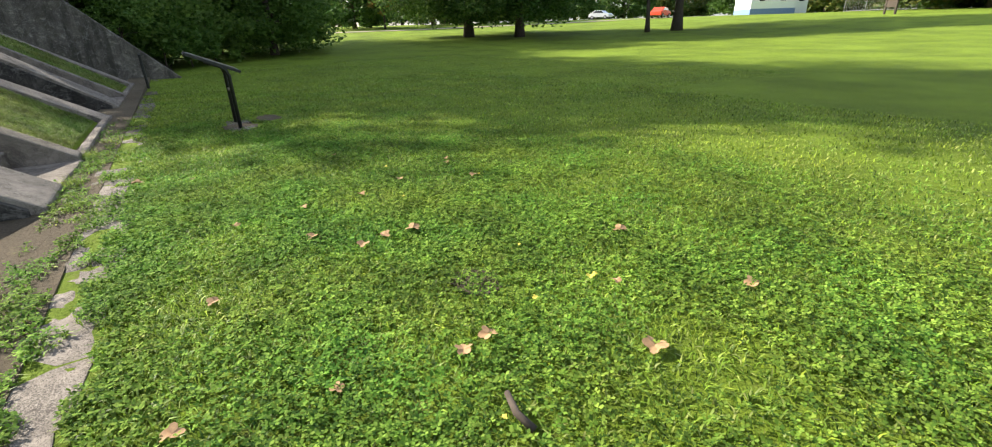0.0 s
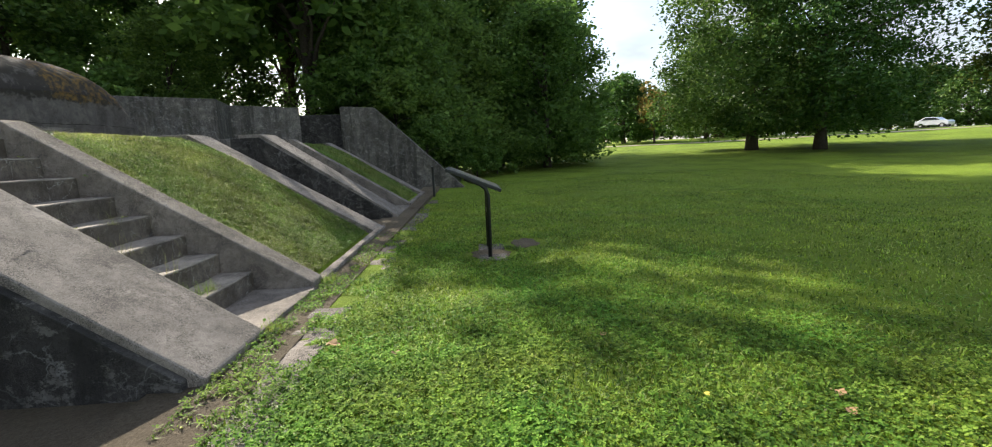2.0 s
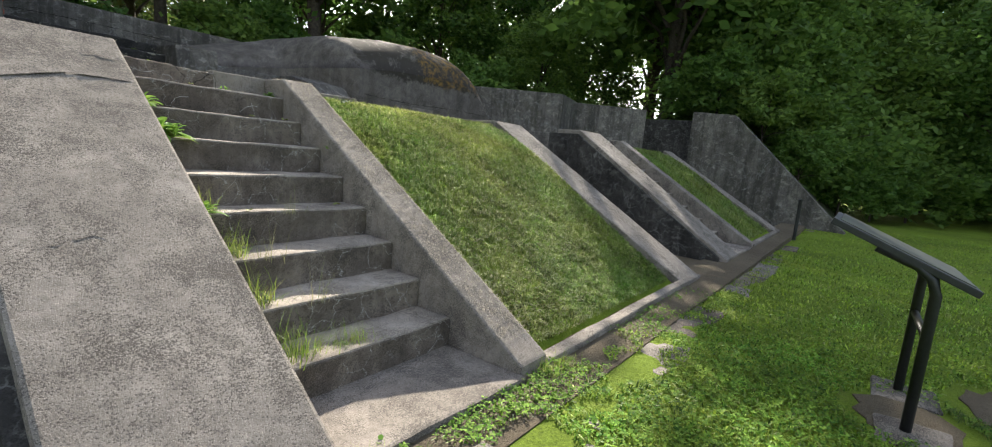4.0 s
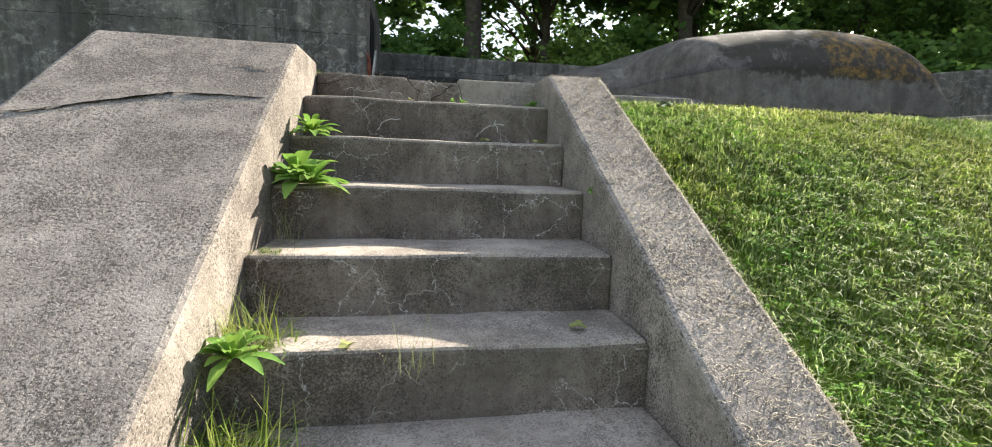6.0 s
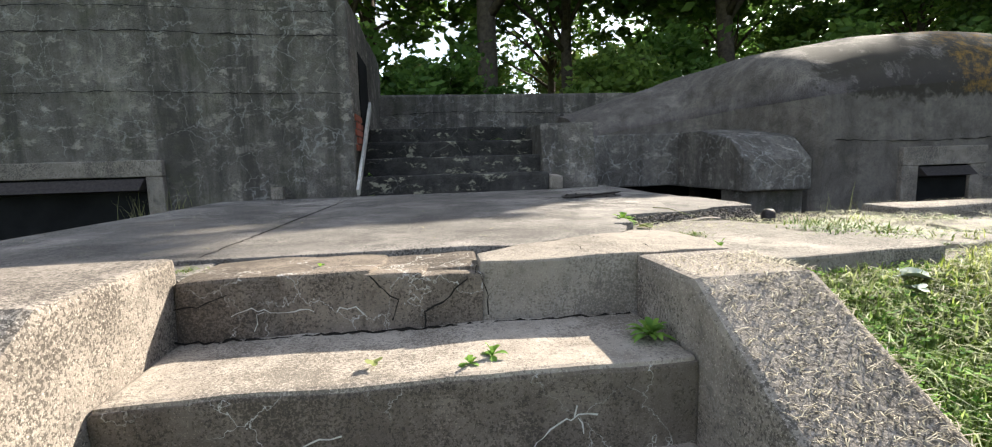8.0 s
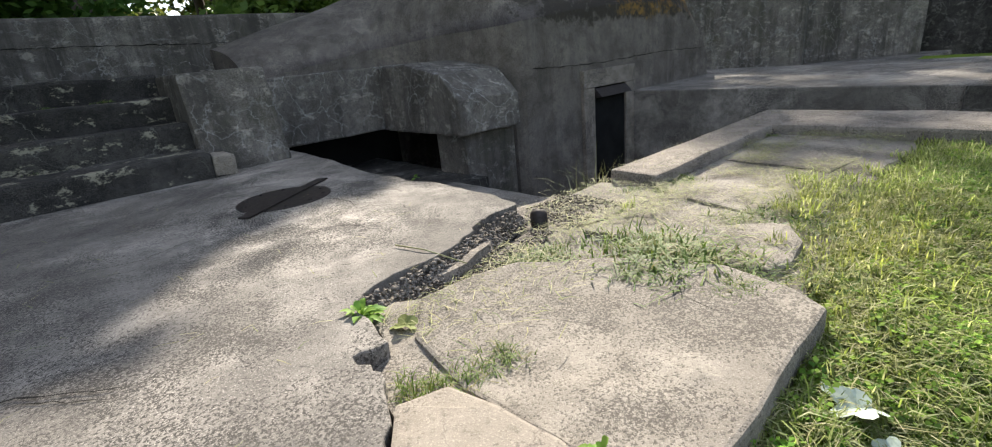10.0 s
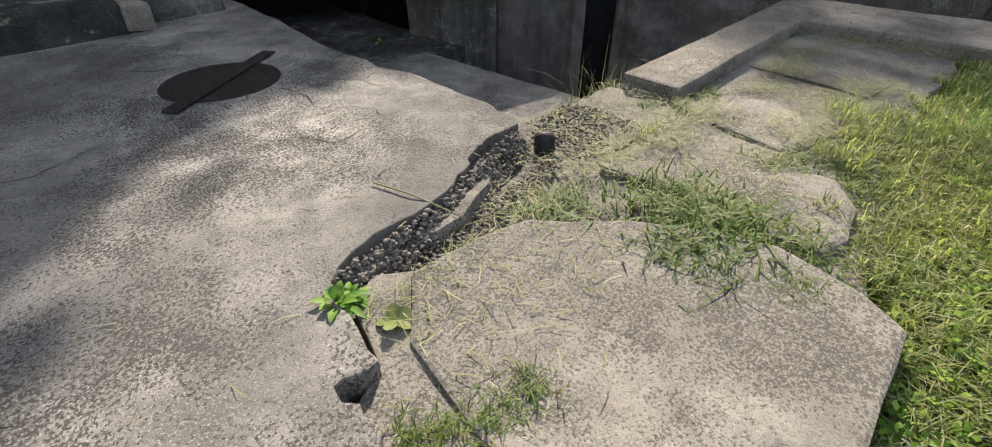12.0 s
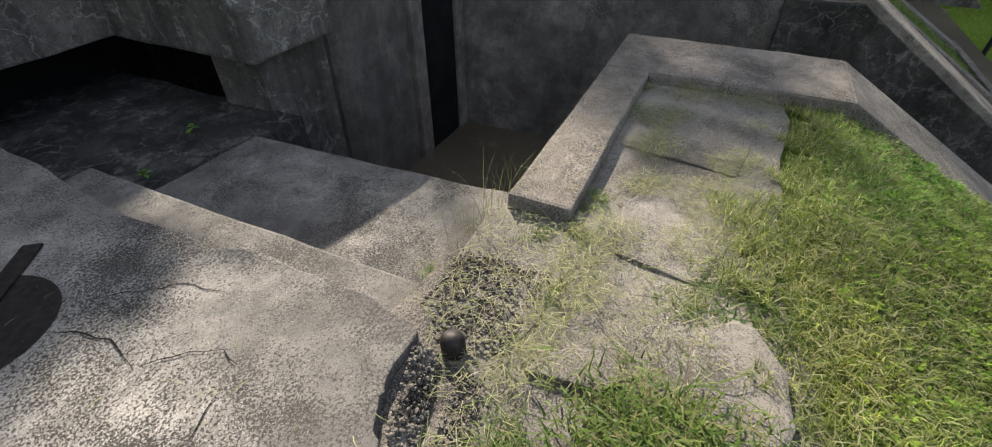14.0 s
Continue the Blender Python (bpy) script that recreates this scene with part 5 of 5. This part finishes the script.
def put_all(proto, places, group, squat=1.0):
    for i, (x, y, z, s) in enumerate(places):
        m = pose(x, y, z, 0, 0, i * 71 % 360) @ Matrix.Diagonal((s, s, s * squat, 1))
        if i == 0:
            proto.matrix_world = m
            proto["group"] = group
        else:
            copy_thing(proto, m)


put_all(TUFT, [(8.60, 5.79, 1.84, 0.7), (8.735, 5.725, 1.845, 1.0), (8.83, 5.71, 1.85, 0.9), (8.66, 5.77, 1.84, 0.8), (9.40, 6.12, 1.80, 1.4), (9.33, 6.16, 1.80, 1.1), (9.50, 6.13, 1.80, 1.1), (10.74, 6.19, 1.79, 1.2), (10.65, 6.2, 1.79, 0.9), (10.09, 6.73, 1.68, 0.9), (10.12, 6.68, 1.68, 0.7),
               (10.38, 6.35, 1.79, 1.1), (10.45, 6.2, 1.79, 1.0), (10.05, 6.20, 1.79, 0.7), (6.98, 3.55, 0.77, 1.8), (7.04, 3.44, 0.77, 1.5), (6.98, 3.25, 0.54, 2.0), (7.06, 3.12, 0.54, 1.6), (7.12, 3.2, 0.54, 1.3), (6.98, 2.9, 0.3, 2.0), (7.1, 2.8, 0.3, 1.6), (6.97, 3.78, 1.0, 0.9), (7.15, 2.45, 0.06, 1.2), (7.4, 2.40, 0.06, 1.0), (7.0, 2.8, 0.3, 1.2),
               (7.1, 1.62, -0.22, 1.3), (6.95, 1.52, -0.22, 1.2), (7.3, 1.5, -0.22, 1.0), (8.5, 1.56, -0.22, 1.3), (8.7, 1.5, -0.22, 1.2), (8.35, 1.5, -0.22, 1.0), (8.0, 9.45, 2.1, 0.8), (8.55, 9.9, 2.5, 1.0), (8.2, 9.85, 2.5, 0.7), (4.6, 8.8, 1.7, 1.4),
               (5.0, 8.82, 1.75, 1.0), (10.08, -0.95, -0.2, 1.4), (10.2, -0.85, -0.2, 1.2), (12.1, 6.22, 1.79, 0.8), (7.05, 8.9, 1.9, 0.5), (6.9, 5.3, 1.89, 0.6), (7.45, 5.27, 1.85, 0.5)], "tufts in the joints", 0.6)
put_all(TUFT_L, [(10.52, 6.70, 1.60, 1.0), (10.68, 6.72, 1.60, 1.1), (10.35, 6.70, 1.64, 0.9), (10.85, 6.64, 1.6, 0.8), (5.2, 8.75, 1.75, 1.2), (4.9, 8.7, 1.75, 1.0), (7.0, 3.45, 0.77, 0.8), (7.2, 2.95, 0.52, 0.8), (7.35, 2.6, 0.29, 0.9), (7.5, 3.2, 0.77, 0.6), (6.99, 4.0, 1.0, 0.7),
                 (10.0, 5.3, 1.72, 0.6), (11.2, 5.2, 1.72, 0.6), (12.2, 5.3, 1.72, 0.6), (9.6, 5.15, 1.70, 0.6)], "tall grasses")
put_all(TUFT_D, [(9.65, 5.87, 1.825, 1.1), (9.62, 5.78, 1.83, 1.4), (9.58, 5.69, 1.85, 1.2), (9.45, 5.68, 1.85, 0.8), (9.70, 5.60, 1.83, 1.1), (9.76, 5.78, 1.81, 0.9), (9.68, 5.48, 1.81, 0.7), (9.50, 5.43, 1.85, 0.45), (9.44, 6.10, 1.80, 0.8), (10.3, 5.45, 1.79, 1.0), (10.4, 5.6, 1.79, 0.8), (10.25, 5.72, 1.79, 0.7), (9.85, 5.3, 1.78, 1.0), (10.7, 5.5, 1.79, 0.9)], "grass clumps on the paving", 0.5)
put_all(TUFT_U, [(6.97, 3.22, 0.53, 1.1), (7.03, 3.12, 0.53, 0.8), (6.98, 2.88, 0.3, 1.1), (7.06, 2.78, 0.3, 0.8), (6.97, 3.50, 0.77, 0.8), (7.2, 2.42, 0.06, 0.8), (7.0, 2.45, 0.06, 1.1), (7.5, 2.37, 0.06, 0.6), (6.97, 1.55, -0.2, 0.7), (8.55, 1.55, -0.2, 0.7), (8.75, 1.52, -0.2, 0.6)], "grass in the corners of the steps")
put_all(WEED, [(7.00, 4.50, 1.47, 1.15), (7.00, 4.18, 1.24, 1.5), (7.07, 4.12, 1.24, 1.1), (8.675, 6.16, 1.87, 0.5), (8.71, 6.18, 1.85, 0.4), (8.75, 5.19, 1.78, 0.6), (6.98, 3.35, 0.77, 0.9), (8.26, 4.95, 1.70, 0.5)], "weeds in the joints")
put_all(WEED_S, [(7.80, 4.90, 1.70, 0.8), (7.74, 4.86, 1.70, 0.7), (8.72, 5.35, 1.86, 1.0), (8.80, 5.16, 1.78, 1.2), (7.0, 9.2, 2.1, 1.0), (10.3, 9.0, 1.42, 1.2), (10.9, 9.3, 1.4, 1.2), (7.0, 2.5, 0.06, 1.3), (7.15, 1.7, -0.2, 1.4), (8.4, 1.66, -0.2, 1.4), (8.6, 1.6, -0.2, 1.2), (7.3, 5.3, 1.87, 0.7), (8.31, 4.0, 1.24, 0.7)], "small weeds")


def simple_leaf(name, size, col, label):
    """A fallen leaf with five lobes, curled a little."""
    bm = bmesh.new()
    c = bm.verts.new((0, 0, 0))
    ring = []
    for k in range(20):
        a = 2 * math.pi * k / 20
        r = size * (0.62 + 0.38 * abs(math.cos(a * 2.5)))
        ring.append(bm.verts.new((r * math.cos(a), r * math.sin(a), size * 0.25 * math.sin(a * 2) + size * 0.12)))
    for k in range(20):
        bm.faces.new((c, ring[k], ring[(k + 1) % 20]))
    return tagged(part(name, bm, col), label, "leaf")


DRYLEAF = plain("dry_leaf_brown", (0.36, 0.22, 0.11), 0.8, 0.3, 25)
YELLEAF = plain("yellow_leaf", (0.62, 0.52, 0.08), 0.7, 0.2, 25)
PALELEAF = plain("pale_leaf_underside", (0.34, 0.39, 0.32), 0.7, 0.2, 25)
rl = random.Random(11)
put_all(simple_leaf("fallen_leaf", 0.045, DRYLEAF, "curled brown fallen leaf on the grass"), [(rl.uniform(0.6, 6.5), rl.uniform(-2.8, 0.9), G + 0.045, rl.uniform(0.6, 1.3)) for _ in range(26)], "fallen leaves")
put_all(simple_leaf("fallen_leaf", 0.04, YELLEAF, "yellow fallen leaf on the grass"), [(rl.uniform(0.6, 6.5), rl.uniform(-2.8, 0.9), G + 0.05, rl.uniform(0.4, 0.8)) for _ in range(9)], "fallen leaves")
put_all(simple_leaf("fallen_leaf", 0.075, PALELEAF, "large pale withered leaf lying on the bank"), [(9.237, 5.07, 1.785, 0.75), (9.27, 5.12, 1.785, 0.55), (9.17, 5.0, 1.765, 0.6)], "withered leaves")
put_all(simple_leaf("fallen_leaf", 0.03, HAY, "small dry leaf on the steps"), [(7.9, 4.6, 1.475, 1.0), (8.2, 4.55, 1.475, 1.2), (7.5, 4.9, 1.71, 0.8), (8.1, 3.5, 0.78, 1.2), (7.3, 3.4, 0.78, 1.0), (8.75, 6.05, 1.85, 1.5)], "dry leaves")


def stick(name, pts, r, label, m=BARK):
    v, f = [], []
    tube(v, f, [Vector(p) for p in pts], [r * (1 - 0.4 * i / len(pts)) for i in range(len(pts))], 6)
    return tagged(link_mesh(name, v, f, m, None, True), label, "twig")


stick("twig", [(1.02, -0.72, G + 0.03), (1.12, -0.70, G + 0.05), (1.24, -0.73, G + 0.06)], 0.02, "short dead twig lying in the grass")
stick("twig", [(9.02, 6.52, 1.90), (9.06, 6.38, 1.90), (9.117, 6.206, 1.868)], 0.003, "long dry stalk across the broken edge", HAY)

# iron strap and cover on the platform, pipe stub, plank


def cover():
    e = empty("manhole_cover", (9.055, 7.80, P))
    bm = bmesh.new()
    bmesh.ops.create_cone(bm, cap_ends=True, segments=40, radius1=0.265, radius2=0.26, depth=0.03)
    bmesh.ops.translate(bm, verts=bm.verts, vec=(0, 0, -0.011))
    part("plate", bm, RUST, e)
    for k in range(10):
        a = k * 0.628
        bm = bmesh.new()
        bmesh.ops.create_cone(bm, cap_ends=True, segments=8, radius1=0.012, radius2=0.008, depth=0.012)
        bmesh.ops.translate(bm, verts=bm.verts, vec=(0.22 * math.cos(a), 0.22 * math.sin(a), 0.006))
        part("rivet", bm, RUST, e)
    tagged(e, "round black iron cover set in the platform", "cover")


cover()
a, b = Vector((8.76, 7.56)), Vector((9.40, 8.045))
d = (b - a).normalized()
n = Vector((-d.y, d.x)) * 0.035
tagged(part("iron_strap", prism_bm([tuple(a + n), tuple(b + n), tuple(b - n), tuple(a - n)], P + 0.005, P + 0.015, "z", 0.003), RUST), "rusted flat iron strap lying across the cover", "iron bar")
v, f = [], []
tube(v, f, [Vector((9.715, 6.40, 1.6)), Vector((9.715, 6.405, 1.845)), Vector((9.72, 6.41, 1.862))], [0.04, 0.042, 0.03], 10)
tagged(link_mesh("pipe_stub", v, f, RUST, None, True), "rusty pipe stub standing out of the rubble", "pipe")
bm = prism_bm([(8.62, 1.98), (8.66, 1.92), (10.16, 2.92), (10.12, 3.02)], 6.935, 6.965, "x", 0.004, 4, 0.004, 3)
tagged(part("plank", bm, WOODG), "weathered pale plank leaning on the wall beside the steps", "plank")
# thin black sheet on the wall; the recess is only its shade, painted
tagged(part("side_recess", box_bm(6.885, 6.912, 9.55, 10.35, 2.3, 3.5, 0.002), SHADE_BLACK), "black sheet painting the shade of a doorway recess in the blockhouse side", "recess", kind="structure")
tagged(part("broken_block", box_bm(6.06, 6.18, 8.84, 8.95, P, P + 0.13, 0.012, 2, 0.01, 2), C_TOP), "small upright concrete stub by the wall", "stub")
tagged(part("broken_block", box_bm(9.0, 9.16, 9.0, 9.2, P, P + 0.17, 0.03, 3, 0.03, 2), C_PATCH), "broken lump of concrete at the foot of the steps", "rubble")

# brick patch behind the plank
brick_wall = empty("brick_patch", (6.91, 9.3, 2.4))
inv = brick_wall.matrix_world.inverted()
for r in range(5):
    for c in range(3):
        bm = box_bm(6.895, 6.918, 9.08 + c * 0.155 + (r % 2) * 0.07, 9.22 + c * 0.155 + (r % 2) * 0.07, 2.38 + r * 0.08, 2.445 + r * 0.08, 0.006)
        ob = part("brick", bm, BRICKM, brick_wall)
        ob.matrix_parent_inverse = inv
tagged(brick_wall, "bare red bricks showing through the broken concrete", "bricks")

# gutter of broken concrete along the foot of the battery
rgut = random.Random(3)
gx = -1.0
gut = empty("gutter", (4, 1.12, G))
inv = gut.matrix_world.inverted()
while gx < 25:
    ln = rgut.uniform(0.5, 1.5)
    if gx > 4 and rgut.random() < 0.45:
        gx += ln
        continue
    y0 = 0.93 + 0.05 * math.sin(gx * 1.3)
    poly = [(gx, y0 + rgut.uniform(-0.03, 0.03)), (gx + ln * 0.5, y0 + rgut.uniform(-0.05, 0.05)), (gx + ln - 0.008, y0 + rgut.uniform(-0.03, 0.03)), (gx + ln - 0.008, y0 + 0.34 + rgut.uniform(-0.04, 0.04)), (gx + ln * 0.4, y0 + 0.34 + rgut.uniform(-0.06, 0.06)), (gx, y0 + 0.33)]
    zt = float(ground_z(gx, 1.1)) + rgut.uniform(-0.012, 0.012)
    ob = part("gutter_stone", prism_bm(poly, zt - 0.2, zt + 0.004, "z", 0.01, 4, 0.022, gx), C_TOP if gx < 3.5 else (C_STEP if rgut.random() < 0.5 else C_RUBBLE), gut)
    ob.matrix_parent_inverse = inv
    gx += ln
tagged(gut, "broken concrete gutter along the foot of the battery, half overgrown", "gutter")
tagged(part("dirt_strip", box_bm(-6, 25, 1.24, 1.95, G - 0.3, G + 0.012, 0, 5, 0.012, 4), DIRT), "bare earth strip at the foot of the walls", "earth", kind="structure")


def earth_patch(x, y, rx, ry, seed):
    rng = random.Random(seed)
    poly = [(x + rx * math.cos(a * 0.35) * rng.uniform(0.75, 1.1), y + ry * math.sin(a * 0.35) * rng.uniform(0.75, 1.1)) for a in range(18)]
    z = float(ground_z(x, y))
    tagged(part("earth_patch", prism_bm(poly, z - 0.1, z + 0.008, "z", 0, 2, 0.006, seed), DIRT), "bare trodden earth patch in the lawn", "earth", kind="structure")


earth_patch(9.85, -0.55, 0.40, 0.34, 1)
earth_patch(10.6, -1.15, 0.42, 0.25, 2)
earth_patch(2.35, -1.2, 0.22, 0.18, 3)
# cracks and joints
CRACK = plain("crack_shadow", (0.02, 0.018, 0.016), 0.95, 0.3, 30, 0.1, 0, 0)


def crack(parent, pts, width, seed, name="crack"):
    rng = random.Random(seed)
    fine = []
    for a, b in zip(pts, pts[1:]):
        a, b = Vector(a), Vector(b)
        n = max(2, int((b - a).length / 0.035))
        for k in range(n):
            p = a.lerp(b, k / n)
            fine.append(p + Vector((rng.uniform(-0.008, 0.008), rng.uniform(-0.008, 0.008), 0.001)))
    verts, faces = [], []
    for i, p in enumerate(fine):
        d = fine[min(i + 1, len(fine) - 1)] - fine[max(i - 1, 0)]
        s = Vector((-d.y, d.x, 0))
        s = s.normalized() if s.length > 1e-5 else Vector((0, 1, 0))
        w = width * rng.uniform(0.4, 1.2) * min(1, 0.3 + 3 * min(i, len(fine) - 1 - i) / len(fine))
        verts += [p - s * w, p + s * w]
    for i in range(len(fine) - 1):
        faces.append((2 * i, 2 * i + 1, 2 * i + 3, 2 * i + 2))
    ob = link_mesh(name, verts, faces, CRACK, parent)
    ob.matrix_parent_inverse = parent.matrix_world.inverted()


cheek = bpy.data.objects["wall_cheek_left_1"]


def up(pts, dz=0.003):
    return [(x, y, z + dz) for x, y, z in pts]


crack(cheek, up([(5.9, 4.03, 1.482), (6.05, 4.054, 1.497), (6.206, 4.119, 1.54), (6.487, 4.218, 1.607), (6.70, 4.22, 1.609), (6.89, 4.21, 1.602)]), 0.014, 1)
crack(cheek, up([(6.62, 4.48, 1.783), (6.72, 4.47, 1.777), (6.80, 4.444, 1.759), (6.89, 4.455, 1.767)]), 0.004, 2)
crack(cheek, up([(6.1, 2.9, 0.715), (6.3, 2.95, 0.75), (6.45, 2.92, 0.73)]), 0.003, 3)
top = P + 0.004
for k, (line, width) in enumerate((
        ([(7.78, 6.525), (7.917, 6.46), (8.143, 6.266)], 0.0035), ([(7.978, 5.889), (8.063, 5.901)], 0.0025), ([(7.79, 5.906), (7.89, 5.893)], 0.0020),
        ([(9.18, 7.557), (9.22, 7.441), (9.24, 7.342), (9.20, 7.21), (9.19, 7.16)], 0.0035), ([(9.21, 7.176), (9.315, 7.092), (9.35, 6.994), (9.325, 6.88)], 0.0030),
        ([(9.047, 6.547), (9.106, 6.573), (9.165, 6.545)], 0.0025), ([(8.778, 6.569), (8.815, 6.522), (8.862, 6.488)], 0.0025),
        ([(8.753, 8.30), (8.897, 8.151), (9.021, 8.148), (9.162, 8.06)], 0.0035), ([(9.05, 8.06), (9.03, 8.25)], 0.0020), ([(8.93, 7.56), (8.95, 7.44), (9.02, 7.38)], 0.0025))):
    crack(plat, [(x, y, top) for x, y in line], width, 40 + k)
edge_blocks = bpy.data.objects["platform_edge"]
for k, line in enumerate(([(8.111, 5.489), (8.16, 5.394), (8.203, 5.335)], [(8.166, 5.344), (8.152, 5.243), (8.144, 5.201)], [(8.384, 5.315), (8.387, 5.248), (8.378, 5.20)], [(8.259, 5.541), (8.289, 5.481), (8.335, 5.443)])):
    crack(edge_blocks, [(x, y, top + 0.008) for x, y in line], 0.0022, 60 + k)
for k, pts in enumerate(([(7.75, 6.49), (7.93, 6.42), (8.12, 6.23)], [(7.76, 5.91), (7.87, 5.87), (7.97, 5.87), (8.06, 5.89)], [(6.83, 5.52), (6.85, 7.0), (6.87, 8.9)], [(7.1, 7.4), (7.5, 7.6), (7.9, 7.5)], [(8.7, 7.55), (8.3, 7.35), (7.9, 7.45)],
                          [(9.3, 7.6), (9.5, 7.35), (9.55, 7.1)], [(9.1, 8.05), (9.05, 8.4), (9.2, 8.7)], [(9.0, 7.0), (9.1, 6.85), (9.3, 6.9)], [(5.6, 6.9), (6.2, 7.1), (6.8, 7.0)])):
    crack(plat, [(x, y, P + 0.0015) for x, y in pts], 0.0022 if k != 2 else 0.009, 10 + k)


def wall_joint(parent, x0, x1, y, z, width, seed):
    """A dark ragged lift joint along a wall face."""
    rng = random.Random(seed)
    verts, faces = [], []
    n = int((x1 - x0) / 0.06)
    for i in range(n + 1):
        x = x0 + (x1 - x0) * i / n
        zz = z + 0.02 * math.sin(x * 1.7) + rng.uniform(-0.008, 0.008)
        w = width * rng.uniform(0.2, 1.2)
        verts += [(x, y, zz - w), (x, y, zz + w)]
    for i in range(n):
        faces.append((2 * i, 2 * i + 2, 2 * i + 3, 2 * i + 1))
    ob = link_mesh("joint", verts, faces, CRACK, parent)
    ob.matrix_parent_inverse = parent.matrix_world.inverted()


block = bpy.data.objects["wall_block"]
for z, w, k in ((2.98, 0.004, 1), (3.55, 0.006, 2), (3.78, 0.0035, 3)):
    wall_joint(block, 1.0, 6.8, 8.952, z, w, k)
rear = bpy.data.objects["wall_rear"]
wall_joint(rear, 7.0, 11.5, 11.932, 3.05, 0.006, 4)
domeob = bpy.data.objects["dome"]
wall_joint(domeob, 12.6, 16.9, 9.07, 2.35, 0.006, 5)


def face_crack(parent, pts, y, width, seed, material=CRACK):
    """A ragged crack down a riser, drawn in x and z."""
    rng = random.Random(seed)
    fine = []
    for a, b in zip(pts, pts[1:]):
        n = max(2, int(math.hypot(b[0] - a[0], b[1] - a[1]) / 0.02))
        fine += [Vector((a[0] + (b[0] - a[0]) * k / n + rng.uniform(-0.006, 0.006), y, a[1] + (b[1] - a[1]) * k / n + rng.uniform(-0.006, 0.006))) for k in range(n)]
    verts, faces = [], []
    for i, p in enumerate(fine):
        d = fine[min(i + 1, len(fine) - 1)] - fine[max(i - 1, 0)]
        q = Vector((-d.z, 0, d.x)).normalized() if d.length > 1e-5 else Vector((0, 0, 1))
        w = width * rng.uniform(0.4, 1.2)
        verts += [p - q * w, p + q * w]
    for i in range(len(fine) - 1):
        faces.append((2 * i, 2 * i + 1, 2 * i + 3, 2 * i + 2))
    ob = link_mesh("crack", verts, faces, material, parent)
    ob.matrix_parent_inverse = parent.matrix_world.inverted()


edge = bpy.data.objects["platform_edge"]
# this first line paints the undercut's shade as a dark strip at the foot
face_crack(edge, [(6.91, 1.703), (7.15, 1.700), (7.41, 1.698), (7.68, 1.696), (7.97, 1.698), (8.31, 1.697)], 5.166, 0.0045, 1)
face_crack(edge, [(7.786, 1.88), (7.80, 1.853), (7.825, 1.789), (7.817, 1.70)], 5.170, 0.0022, 2)
face_crack(edge, [(7.47, 1.87), (7.494, 1.84), (7.544, 1.792), (7.52, 1.70)], 5.168, 0.0026, 3)
face_crack(edge, [(7.628, 1.70), (7.632, 1.75), (7.70, 1.79), (7.725, 1.81), (7.777, 1.868)], 5.166, 0.003, 4)
face_crack(edge, [(6.91, 1.80), (6.98, 1.805), (7.02, 1.83), (7.10, 1.845)], 5.170, 0.0022, 5)
LIME = plain("lime_bloom", (0.50, 0.48, 0.44), 0.9, 0.2, 60, 0.2)
for k, pts in enumerate(([(7.06, 1.77), (7.12, 1.79), (7.20, 1.775), (7.28, 1.78), (7.33, 1.76)], [(7.13, 1.72), (7.14, 1.77), (7.17, 1.79)], [(7.36, 1.77), (7.42, 1.78), (7.46, 1.73)])):
    face_crack(edge, pts, 5.169, 0.0018, 20 + k, LIME)
stairs = bpy.data.objects["staircase"]
for k, pts in enumerate(([(7.88, 1.50), (7.94, 1.56), (8.0, 1.575), (8.06, 1.57)], [(8.0, 1.575), (8.02, 1.51)], [(7.99, 1.575), (8.0, 1.62)], [(7.3, 1.51), (7.34, 1.57), (7.45, 1.585)])):
    face_crack(stairs, pts, 4.786, 0.0022, 30 + k, LIME)
